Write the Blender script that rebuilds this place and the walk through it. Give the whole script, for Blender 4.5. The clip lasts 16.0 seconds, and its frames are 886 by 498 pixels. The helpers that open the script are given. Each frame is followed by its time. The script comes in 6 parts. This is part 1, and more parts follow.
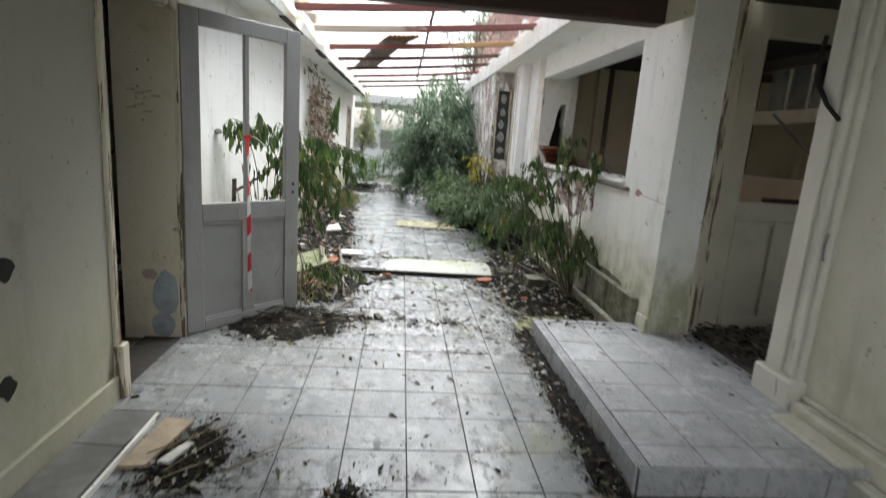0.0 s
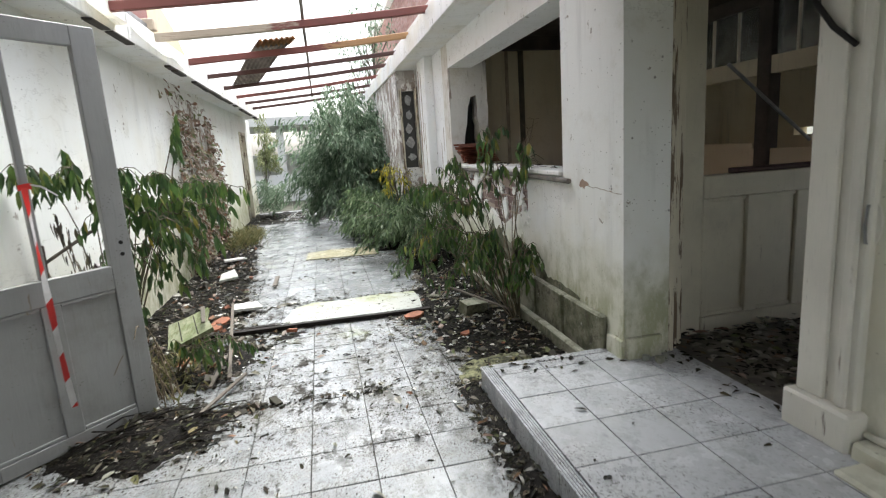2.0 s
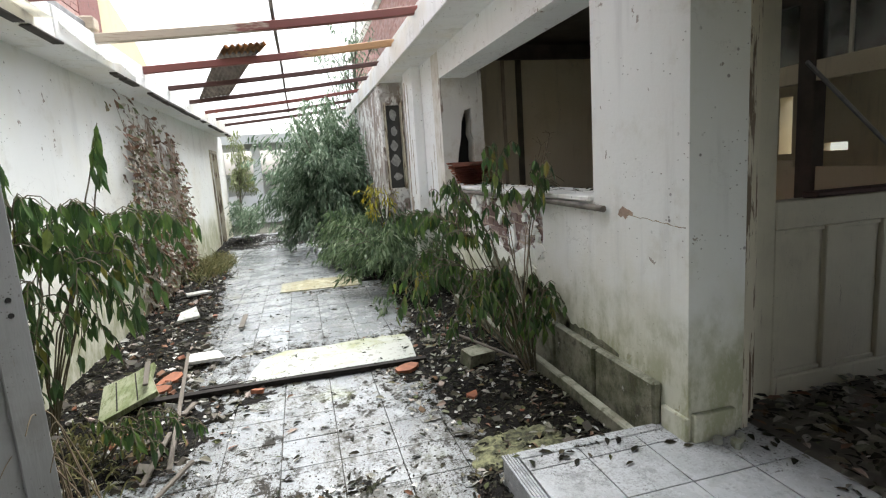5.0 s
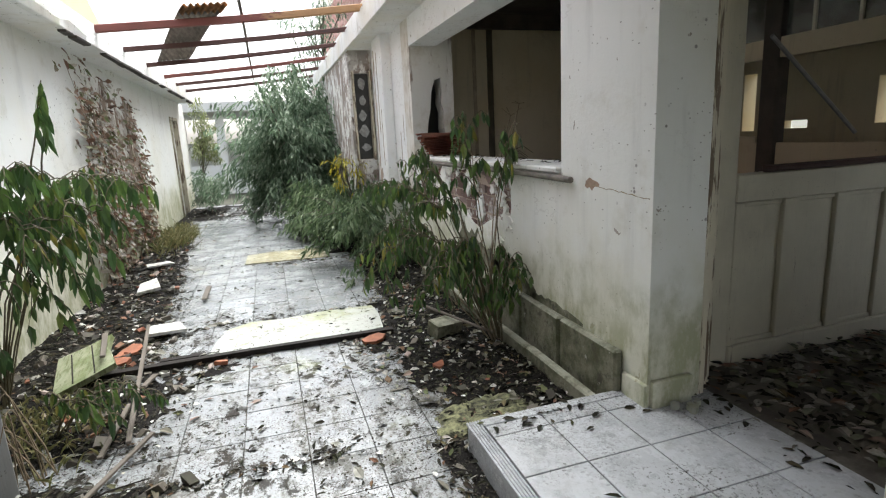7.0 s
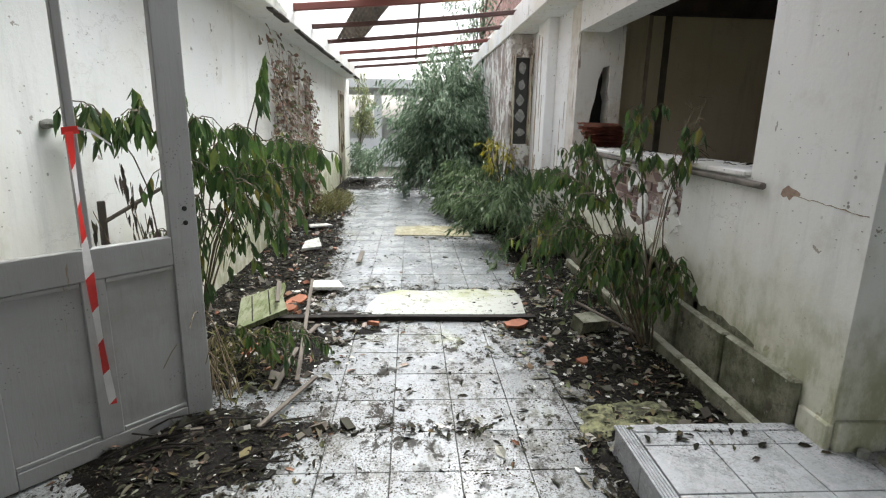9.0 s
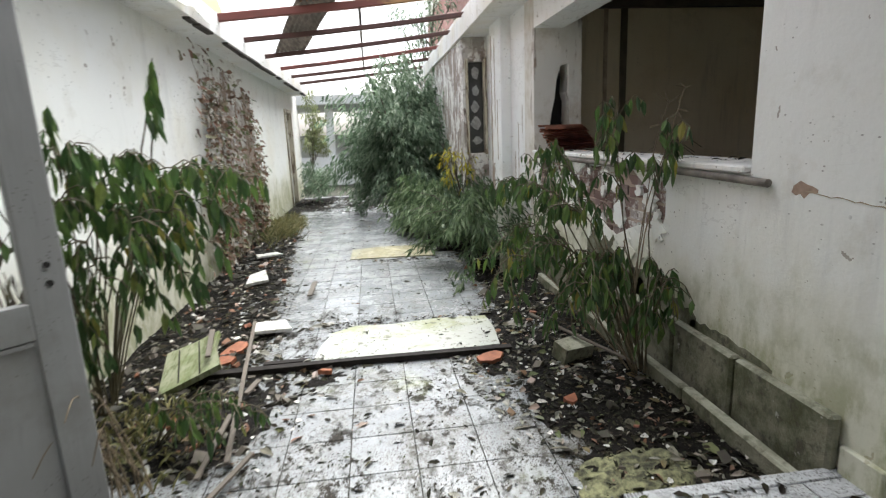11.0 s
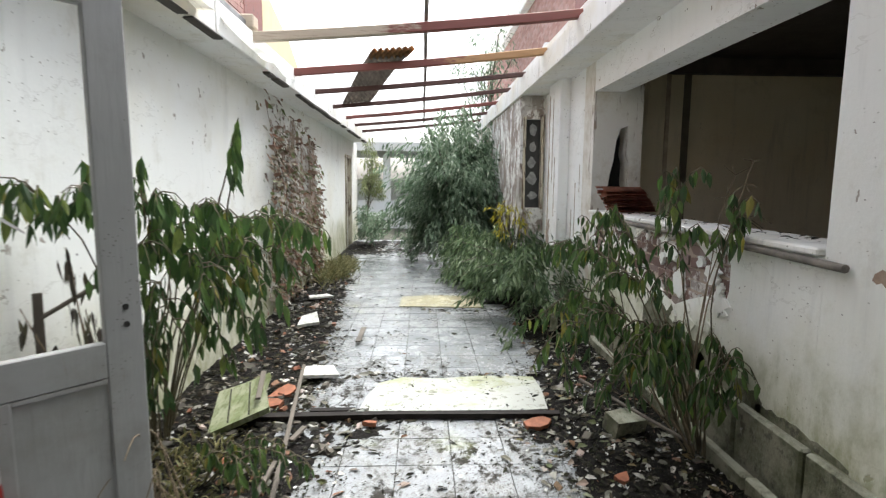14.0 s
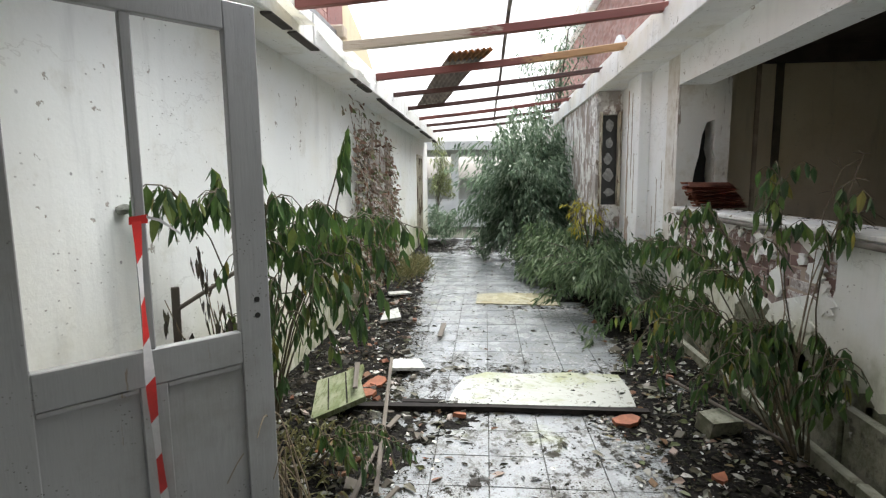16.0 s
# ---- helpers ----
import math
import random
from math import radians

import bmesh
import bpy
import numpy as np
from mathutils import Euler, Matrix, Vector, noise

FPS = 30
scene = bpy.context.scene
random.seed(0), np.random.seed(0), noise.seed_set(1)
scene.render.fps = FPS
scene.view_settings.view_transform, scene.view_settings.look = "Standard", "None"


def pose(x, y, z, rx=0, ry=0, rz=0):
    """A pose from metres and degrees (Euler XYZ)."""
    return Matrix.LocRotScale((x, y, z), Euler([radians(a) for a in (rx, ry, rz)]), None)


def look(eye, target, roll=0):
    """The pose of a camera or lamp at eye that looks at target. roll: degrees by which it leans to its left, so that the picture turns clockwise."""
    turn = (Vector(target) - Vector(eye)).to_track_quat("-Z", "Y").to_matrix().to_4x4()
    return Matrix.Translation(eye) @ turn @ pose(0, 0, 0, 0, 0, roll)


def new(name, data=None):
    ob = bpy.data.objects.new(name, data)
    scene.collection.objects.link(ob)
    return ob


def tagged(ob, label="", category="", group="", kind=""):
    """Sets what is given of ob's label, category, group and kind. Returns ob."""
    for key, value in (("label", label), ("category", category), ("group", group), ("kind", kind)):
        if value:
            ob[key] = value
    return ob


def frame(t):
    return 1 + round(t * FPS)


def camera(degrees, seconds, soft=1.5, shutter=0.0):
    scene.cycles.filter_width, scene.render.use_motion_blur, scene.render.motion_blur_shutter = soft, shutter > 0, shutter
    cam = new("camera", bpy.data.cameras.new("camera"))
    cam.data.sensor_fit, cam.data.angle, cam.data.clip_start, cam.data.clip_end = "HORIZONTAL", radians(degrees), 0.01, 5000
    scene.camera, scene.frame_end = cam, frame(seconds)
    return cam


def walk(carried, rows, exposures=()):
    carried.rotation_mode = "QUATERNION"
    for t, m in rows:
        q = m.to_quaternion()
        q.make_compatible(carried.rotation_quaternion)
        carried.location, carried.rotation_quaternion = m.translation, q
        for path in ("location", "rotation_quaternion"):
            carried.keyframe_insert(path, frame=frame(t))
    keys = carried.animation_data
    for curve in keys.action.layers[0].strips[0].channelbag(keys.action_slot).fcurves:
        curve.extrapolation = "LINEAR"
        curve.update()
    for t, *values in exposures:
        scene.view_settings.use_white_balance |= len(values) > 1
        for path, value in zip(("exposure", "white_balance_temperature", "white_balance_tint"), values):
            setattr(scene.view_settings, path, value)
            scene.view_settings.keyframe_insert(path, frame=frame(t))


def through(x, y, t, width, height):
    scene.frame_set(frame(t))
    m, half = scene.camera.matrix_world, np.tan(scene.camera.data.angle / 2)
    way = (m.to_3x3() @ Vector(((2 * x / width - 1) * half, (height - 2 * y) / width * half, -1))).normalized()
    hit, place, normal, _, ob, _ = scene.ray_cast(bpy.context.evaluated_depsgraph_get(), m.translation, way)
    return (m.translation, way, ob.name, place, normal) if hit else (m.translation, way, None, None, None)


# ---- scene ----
cam = camera(79.6, 16.0, 1.2, 0.5)
PATH = [
    (0, (0.1, 0.243, 1.488), (0.274, 2.192, 1.076), 4.2),
    (0.5, (0.227, 0.485, 1.47), (0.264, 2.468, 1.209), 2.3),
    (1, (0.329, 0.808, 1.449), (0.307, 2.783, 1.133), -4.4),
    (1.5, (0.337, 1.054, 1.476), (0.692, 2.986, 1.101), -5.6),
    (2, (0.385, 1.264, 1.446), (0.803, 3.183, 1.071), -3.7),
    (2.5, (0.442, 1.538, 1.453), (0.786, 3.485, 1.15), -2.0),
    (3, (0.422, 1.723, 1.445), (0.714, 3.668, 1.084), -3.6),
    (3.5, (0.406, 1.912, 1.462), (0.859, 3.831, 1.128), -4.3),
    (4, (0.423, 1.988, 1.486), (0.903, 3.905, 1.173), -4.2),
    (6.5, (0.454, 2.061, 1.428), (1.015, 3.945, 1.058), -3.0),
    (7, (0.462, 2.056, 1.437), (1.052, 3.921, 1.02), -2.9),
    (7.5, (0.402, 2.064, 1.465), (0.759, 3.983, 1.028), -5.4),
    (8, (0.331, 2.052, 1.474), (0.483, 3.987, 0.994), -4.1),
    (8.5, (0.282, 2.059, 1.459), (0.399, 3.999, 0.987), 1.1),
    (11, (0.382, 2.58, 1.42), (0.629, 4.52, 1.0), -2.4),
    (11.5, (0.421, 2.886, 1.433), (0.838, 4.791, 0.991), -4.8),
    (12, (0.378, 3.153, 1.413), (0.778, 5.062, 0.971), -8.9),
    (12.5, (0.415, 3.303, 1.406), (0.771, 5.221, 0.966), -12.6),
    (13, (0.427, 3.118, 1.447), (0.848, 5.016, 0.977), -4.7),
    (13.5, (0.329, 2.805, 1.486), (0.619, 4.756, 1.158), -0.4),
    (14, (0.336, 2.581, 1.497), (0.415, 4.564, 1.248), 0.4),
    (14.5, (0.365, 2.424, 1.5), (0.392, 4.404, 1.22), -1.0),
    (15, (0.278, 2.421, 1.525), (0.217, 4.401, 1.254), -2.0),
    (15.5, (0.201, 2.457, 1.519), (0.012, 4.433, 1.271), -1.9),
    (16, (0.181, 2.478, 1.509), (0.022, 4.455, 1.253), -0.6),
]
walk(cam, [(t, look(eye, target, roll)) for t, eye, target, roll in PATH], exposures=[(0.0, 1.76), (1.0, 1.79), (2.0, 1.83), (3.0, 1.80), (4.0, 1.75), (7.0, 1.78), (8.5, 1.66), (11.0, 1.70), (14.0, 1.72), (15.0, 1.56), (16.0, 1.54)])

# ---- light ----
SKY = bpy.data.worlds.new("overcast_sky")
scene.world = SKY
SKY.use_nodes = True
wt = SKY.node_tree
sky = wt.nodes.new("ShaderNodeTexSky")
sky.sky_type, sky.sun_disc = "NISHITA", False
sky.sun_elevation, sky.sun_rotation = radians(62), radians(24)
sky.air_density, sky.dust_density, sky.ozone_density = 1.0, 4.0, 1.0
pale = wt.nodes.new("ShaderNodeHueSaturation")
pale.inputs["Saturation"].default_value = 0.32
wt.links.new(sky.outputs[0], pale.inputs["Color"])
wt.links.new(pale.outputs[0], wt.nodes["Background"].inputs["Color"])
wt.nodes["Background"].inputs["Strength"].default_value = 0.15
sun_data = bpy.data.lights.new("sun", "SUN")
sun_data.energy, sun_data.angle, sun_data.color = 1.9, radians(60), (0.945, 1.0, 1.0)
sun = new("sun", sun_data)
sun.matrix_world = look((0.72, 1.62, 3.4), (0, 0, 0))

# ---- materials ----


class Mat:
    """A small builder of node materials."""

    def __init__(self, name):
        self.m = bpy.data.materials.new(name)
        self.m.use_nodes = True
        self.t = self.m.node_tree
        self.b = self.t.nodes["Principled BSDF"]
        self.pos = self.t.nodes.new("ShaderNodeNewGeometry").outputs["Position"]

    def node(self, kind, **inputs):
        n = self.t.nodes.new(kind)
        for k, v in inputs.items():
            self.to(n.inputs[k.replace("_", " ")], v)
        return n

    def to(self, socket, v):
        if isinstance(v, bpy.types.NodeSocket):
            self.t.links.new(v, socket)
        elif isinstance(v, (tuple, list)) and len(v) == 3 and socket.type == "RGBA":
            socket.default_value = (*v, 1)
        else:
            socket.default_value = v

    def noise(self, scale, detail=4, rough=0.55, stretch=(1, 1, 1), offset=0.0):
        m = self.node("ShaderNodeMapping", Vector=self.pos, Scale=stretch, Location=(offset, offset * 0.7, offset * 1.3))
        return self.node("ShaderNodeTexNoise", Vector=m.outputs[0], Scale=scale, Detail=detail, Roughness=rough).outputs["Fac"]

    def cells(self, scale, stretch=(1, 1, 1)):
        m = self.node("ShaderNodeMapping", Vector=self.pos, Scale=stretch)
        return self.node("ShaderNodeTexVoronoi", Vector=m.outputs[0], Scale=scale).outputs["Distance"]

    def ramp(self, fac, lo, hi, a=0.0, b=1.0):
        n = self.node("ShaderNodeMapRange", Value=fac)
        n.clamp = True
        n.interpolation_type = "SMOOTHSTEP"
        for k, v in (("From Min", lo), ("From Max", hi), ("To Min", a), ("To Max", b)):
            n.inputs[k].default_value = v
        return n.outputs[0]

    def mix(self, fac, a, b):
        n = self.t.nodes.new("ShaderNodeMix")
        n.data_type = "RGBA"
        self.to(n.inputs[0], fac)
        self.to(n.inputs[6], a)
        self.to(n.inputs[7], b)
        return n.outputs[2]

    def math(self, op, a, b=0.0):
        n = self.t.nodes.new("ShaderNodeMath")
        n.operation = op
        self.to(n.inputs[0], a)
        self.to(n.inputs[1], b)
        return n.outputs[0]

    def colours(self, fac, stops):
        n = self.t.nodes.new("ShaderNodeValToRGB")
        self.to(n.inputs[0], fac)
        e = n.color_ramp.elements
        while len(e) < len(stops):
            e.new(0.5)
        for el, (p, c) in zip(e, stops):
            el.position, el.color = p, (*c, 1)
        return n.outputs[0]

    def random(self):
        return self.t.nodes.new("ShaderNodeObjectInfo").outputs["Random"]

    def island(self):
        return self.t.nodes.new("ShaderNodeNewGeometry").outputs["Random Per Island"]

    def height(self):
        return self.node("ShaderNodeSeparateXYZ", Vector=self.pos).outputs["Z"]

    def done(self, colour, rough=0.7, bump=None, strength=0.3, dist=0.01, metal=0.0, spec=0.5, through=0.0):
        self.to(self.b.inputs["Base Color"], colour)
        self.to(self.b.inputs["Roughness"], rough)
        self.to(self.b.inputs["Metallic"], metal)
        self.to(self.b.inputs["Specular IOR Level"], spec)
        if bump is not None:
            n = self.node("ShaderNodeBump", Strength=strength, Distance=dist, Height=bump)
            self.t.links.new(n.outputs[0], self.b.inputs["Normal"])
        if through:
            t = self.node("ShaderNodeBsdfTranslucent")
            self.to(t.inputs["Color"], colour)
            mx = self.node("ShaderNodeMixShader", Fac=through)
            self.t.links.new(self.b.outputs[0], mx.inputs[1])
            self.t.links.new(t.outputs[0], mx.inputs[2])
            self.t.links.new(mx.outputs[0], self.t.nodes["Material Output"].inputs["Surface"])
        return self.m


def plaster(name, base, grime=0.5, algae=0.0, spots=0.5, streaks=0.4):
    k = Mat(name)
    big = k.noise(1.3, 5)
    fine = k.noise(38, 6, 0.65)
    dark = tuple(c * 0.62 for c in base)
    warm = (base[0] * 0.86, base[1] * 0.80, base[2] * 0.66)
    c = k.mix(k.ramp(big, 0.42, 0.75, 0, grime), base, warm)
    run = k.noise(7, 5, 0.65, (1, 1, 0.10), 3.0)
    c = k.mix(k.math("MULTIPLY", k.ramp(run, 0.50, 0.74, 0, streaks), k.ramp(k.noise(0.9, 3, offset=11.0), 0.35, 0.6)), c, dark)
    smear = k.ramp(k.noise(3.1, 6, 0.7, offset=13.0), 0.54, 0.72, 0, 0.45 * grime + 0.2 * spots)
    c = k.mix(smear, c, tuple(v * 0.72 for v in warm))
    chips = k.ramp(k.noise(7, 4, 0.7, offset=8.0), 0.67, 0.69, 0, spots)
    c = k.mix(chips, c, (0.30, 0.26, 0.21))
    specks = k.math("MULTIPLY", k.ramp(k.cells(11), 0.11, 0.06), k.ramp(k.noise(2.6, 4, 0.65, offset=4.0), 0.49, 0.60))
    c = k.mix(k.math("MULTIPLY", specks, spots), c, (0.10, 0.09, 0.08))
    pits = k.math("MULTIPLY", k.ramp(k.cells(26, (1, 0.8, 1.4)), 0.15, 0.09), k.ramp(k.noise(3.3, 3, 0.6, offset=14.0), 0.47, 0.58))
    c = k.mix(k.math("MULTIPLY", pits, 0.8 * spots), c, (0.16, 0.14, 0.11))
    cracks = k.math("MULTIPLY", k.ramp(k.math("ABSOLUTE", k.math("SUBTRACT", k.noise(1.6, 6, 0.6, (1, 0.6, 1.5), 17.0), 0.5)), 0.006, 0.002), k.ramp(k.noise(0.8, 2, offset=21.0), 0.48, 0.58))
    c = k.mix(k.math("MULTIPLY", cracks, 0.22 * spots), c, (0.22, 0.19, 0.15))
    if algae:
        warm_low = k.ramp(k.math("ADD", k.height(), k.math("MULTIPLY", k.noise(2.2, 5, 0.65, offset=6.0), -1.0)), 0.50, -0.10, 0, 0.8 * algae)
        c = k.mix(warm_low, c, (0.60, 0.57, 0.40))
        low = k.ramp(k.math("ADD", k.height(), k.math("MULTIPLY", k.noise(3.5, 5, offset=2.0), -0.9)), 0.36, -0.10, 0, 1.1 * algae)
        low = k.math("MULTIPLY", low, k.ramp(k.noise(7, 6, 0.72, (1, 1, 0.5), 19.0), 0.38, 0.60, 0.25, 1.0))
        c = k.mix(low, c, (0.22, 0.23, 0.07))
    bump = k.math("ADD", k.math("MULTIPLY", fine, 0.5), k.math("ADD", big, k.math("MULTIPLY", chips, -0.6)))
    return k.done(c, 0.78, bump, 0.35, 0.012)


def painted(name, base, under=(0.22, 0.17, 0.12), wear=0.5, rough=0.5, along=(8, 8, 1), dirt=0.0):
    """Old paint on wood, flaked in long patches."""
    k = Mat(name)
    grain = k.noise(6, 6, 0.65, along, 1.0)
    flake = k.noise(3.2, 6, 0.7, tuple(0.35 * a for a in along), 5.0)
    c = k.mix(k.ramp(k.noise(2.2, 4), 0.35, 0.75, 0, 0.6), base, tuple(v * 0.78 for v in base))
    c = k.mix(k.ramp(grain, 0.55, 0.8, 0, 0.35), c, tuple(v * 0.55 for v in base))
    f = k.ramp(flake, 0.70 - 0.2 * wear, 0.74 - 0.2 * wear)
    c = k.mix(f, c, under)
    if dirt:
        c = k.mix(k.ramp(k.noise(2.4, 6, 0.7, offset=9.0), 0.50, 0.75, 0, 0.55 * dirt), c, (0.16, 0.15, 0.13))
        dots = k.math("MULTIPLY", k.ramp(k.cells(60), 0.22, 0.14), k.ramp(k.noise(5, 4, offset=4.0), 0.54, 0.64))
        c = k.mix(k.math("MULTIPLY", dots, dirt), c, (0.07, 0.06, 0.05))
    return k.done(c, rough, k.math("ADD", grain, k.math("MULTIPLY", f, -0.8)), 0.35, 0.006)


def glazed_tile(name, base, dirt, start=2.9):
    k = Mat(name)
    r = k.random()
    c = k.mix(k.math("MULTIPLY", r, 0.55), base, tuple(v * 0.84 for v in base))
    film = k.ramp(k.noise(5, 6, 0.7), 0.47, 0.80, 0, 0.85 * dirt)
    c = k.mix(film, c, (0.27, 0.26, 0.21))
    along = k.node("ShaderNodeSeparateXYZ", Vector=k.pos).outputs["Y"]
    # Past y 6.2 dirt thins: cleaner tiles, plus sky glare put into colour.
    outside = k.math("MULTIPLY", k.ramp(along, 3.6, 4.5, 0.55, 1.0), k.ramp(along, 6.2, 7.4, 1.0, 0.5))
    smear = k.math("MULTIPLY", k.math("MULTIPLY", outside, k.ramp(k.noise(3.4, 9, 0.78, (1, 0.6, 1), 23.0), 0.46, 0.61, 0, 1.3 * dirt)), k.ramp(k.noise(24, 5, 0.75, offset=27.0), 0.34, 0.56))
    c = k.mix(smear, c, (0.085, 0.078, 0.060))
    rot = k.math("MULTIPLY", k.ramp(k.noise(11, 9, 0.80, (1, 0.7, 1), 31.0), 0.515, 0.56), k.ramp(k.noise(1.9, 5, 0.7, offset=35.0), 0.38, 0.56))
    rot = k.math("MULTIPLY", rot, k.math("MULTIPLY", outside, 1.65 * dirt))
    c = k.mix(rot, c, (0.020, 0.017, 0.013))
    green = k.ramp(k.noise(1.7, 4, 0.6, offset=6.0), 0.60, 0.78, 0, dirt * 0.8)
    c = k.mix(green, c, (0.33, 0.36, 0.18))
    grit = k.math("MULTIPLY", k.ramp(k.noise(70, 3, 0.7, offset=2.0), 0.565, 0.62), k.ramp(k.noise(2.6, 4, offset=9.0), 0.42, 0.62))
    trodden = k.math("MULTIPLY", k.ramp(along, start, start + 0.9), k.ramp(along, 5.6, 4.7))
    sand = k.math("MULTIPLY", k.ramp(k.noise(95, 4, 0.75, offset=12.0), 0.52, 0.60), k.ramp(k.noise(4.5, 5, 0.7, offset=15.0), 0.34, 0.54))
    grit = k.math("MAXIMUM", grit, k.math("MULTIPLY", sand, k.math("MULTIPLY", trodden, 1.5)))
    c = k.mix(k.math("MULTIPLY", grit, 0.75), c, (0.06, 0.05, 0.04))
    flecks = k.math("MULTIPLY", k.ramp(k.cells(24, (1, 1.7, 1)), 0.30, 0.20), k.ramp(k.noise(3.4, 4, 0.65, offset=5.0), 0.45, 0.60))
    c = k.mix(k.math("MULTIPLY", flecks, 0.3), c, (0.075, 0.065, 0.045))
    rough = k.math("ADD", k.ramp(k.noise(3.3, 5, 0.65, offset=1.0), 0.35, 0.7, 0.10, 0.34), k.math("MULTIPLY", smear, 0.3))
    soiled = k.math("MAXIMUM", k.math("MAXIMUM", smear, rot), k.math("MULTIPLY", grit, 0.8))
    rough = k.math("ADD", rough, k.math("MULTIPLY", soiled, 0.35))
    return k.done(c, rough, k.math("ADD", k.noise(16, 3), grit), 0.08, 0.006, spec=k.ramp(soiled, 0.0, 0.8, 0.55, 0.08))


def plain(name, base, rough=0.7, vary=0.35, scale=9, metal=0.0, bump=0.3, spec=0.5):
    k = Mat(name)
    n = k.noise(scale, 6, 0.65)
    c = k.mix(k.ramp(n, 0.35, 0.7), tuple(v * (1 - vary) for v in base), base)
    c = k.mix(k.ramp(k.noise(scale * 0.18, 4, offset=3.0), 0.45, 0.75, 0, vary), c, tuple(v * (1 - vary) * 0.8 for v in base))
    return k.done(c, rough, n, bump, 0.008, metal, spec)


def leafy(name, stops, rough=0.45, through=0.25, piece=False, spec=0.5):
    k = Mat(name)
    c = k.colours(k.random() if piece else k.island(), stops)
    c = k.mix(k.ramp(k.noise(25, 3), 0.4, 0.7, 0, 0.4), c, (0.05, 0.06, 0.025))
    return k.done(c, rough, k.noise(60, 3), 0.2, 0.003, spec=spec, through=through)


WALL = plaster("aged_white_plaster", (0.85, 0.86, 0.83), 0.35, 0.6, 0.8, 0.4)
# Brighter copy of WALL: light missing from pillar and lintel is put in.
LITWALL = plaster("lit_white_plaster", (0.90, 0.91, 0.90), 0.15, 0.4, 0.9, 0.18)
# Same cream plaster twice: shade is put into WALL_DIM, light into the second.
WALL_DIM = plaster("shaded_cream_plaster", (0.40, 0.395, 0.335), 0.5, 0.2, 0.8, 0.5)
PORCHWALL_LIT = plaster("lit_cream_plaster", (0.78, 0.765, 0.68), 0.5, 0.2, 0.8, 0.5)
WALL_JAMB = plaster("stained_jamb_plaster", (0.68, 0.63, 0.50), 0.7, 0.0, 0.9, 0.6)
SOFFIT = plaster("grey_soffit", (0.86, 0.86, 0.85), 0.7, 0.0, 0.8, 0.3)
FASCIA = plaster("weathered_fascia", (0.84, 0.84, 0.82), 0.7, 0.0, 1.0, 0.8)
BROWN = plaster("brown_room_plaster", (0.58, 0.51, 0.36), 0.7, 0.0, 0.3, 1.0)
PATCH = plaster("bare_brown_render", (0.42, 0.34, 0.28), 0.8, 0.0, 0.9, 0.6)
DOORPAINT = painted("grey_white_door_paint", (0.30, 0.30, 0.295), wear=0.26, dirt=0.8)
CREAMPAINT = painted("flaking_cream_paint", (0.64, 0.59, 0.46), (0.16, 0.115, 0.075), wear=0.92, along=(22, 22, 2.0))
POSTPAINT = painted("worn_white_post_paint", (0.80, 0.775, 0.69), (0.26, 0.22, 0.17), wear=0.30, along=(20, 20, 2.0))
PANELPAINT = painted("dull_cream_panel_paint", (0.63, 0.59, 0.46), wear=0.20, dirt=0.35)
DARKBEAM = painted("dark_red_brown_beam", (0.060, 0.030, 0.024), (0.03, 0.02, 0.018), 0.4, 0.6, (1, 8, 8))
DARKRAFTER = painted("dark_brown_rafter", (0.105, 0.052, 0.043), (0.06, 0.04, 0.034), 0.5, 0.7, (1, 9, 9))
REDRAFTER = painted("rusty_red_rafter", (0.22, 0.072, 0.058), (0.12, 0.055, 0.045), 0.5, 0.6, (1, 9, 9))
DARKWOOD = plain("dark_ceiling_wood", (0.075, 0.060, 0.048), 0.75, 0.4, 5)
CHIPDARK = plain("stain", (0.06, 0.05, 0.04), 0.8, 0.4, 6)
GREYWOOD = painted("weathered_grey_wood", (0.125, 0.105, 0.085), (0.07, 0.058, 0.045), 0.4, 0.8, (6, 1, 6))
WETWOOD = plain("wet_black_wood", (0.026, 0.021, 0.018), 0.65, 0.5, 12, spec=0.15)
TILE = glazed_tile("wet_white_floor_tile", (0.31, 0.325, 0.335), 0.6)
STEPTILE = glazed_tile("pale_step_tile", (0.55, 0.565, 0.585), 0.30, 3.5)
YELLOWTILE = glazed_tile("yellowed_tile", (0.50, 0.46, 0.31), 0.6)
GROUT = plain("dark_grout", (0.055, 0.05, 0.042), 0.8, 0.4, 20)
SOIL = plain("wet_black_soil", (0.010, 0.008, 0.0065), 0.75, 0.55, 30, bump=0.9, spec=0.10)
DUST = plain("dusty_grey_floor", (0.26, 0.235, 0.20), 0.85, 0.6, 5, bump=0.7)
GROUND = plain("rough_ground", (0.09, 0.09, 0.06), 0.9, 0.5, 2)
METAL = plain("grey_zinc", (0.34, 0.34, 0.34), 0.45, 0.35, 14, 0.6)
RUST = plain("rusted_sheet", (0.30, 0.265, 0.23), 0.75, 0.6, 7, 0.1)
RUSTEND = plain("orange_rust", (0.46, 0.25, 0.11), 0.8, 0.5, 12)
TERRACOTTA = plain("terracotta", (0.36, 0.125, 0.06), 0.75, 0.4, 14)
OLDTERRACOTTA = plain("dirty_terracotta", (0.55, 0.24, 0.155), 0.8, 0.45, 12)
# Pale render lightened further to stand in for haze at the far end.
RENDER_FAR = plaster("hazed_far_render", (0.86, 0.87, 0.87), 0.4, 0.0, 0.3, 0.4)
STONE = plain("grey_marble_slab", (0.25, 0.25, 0.24), 0.35, 0.45, 4)
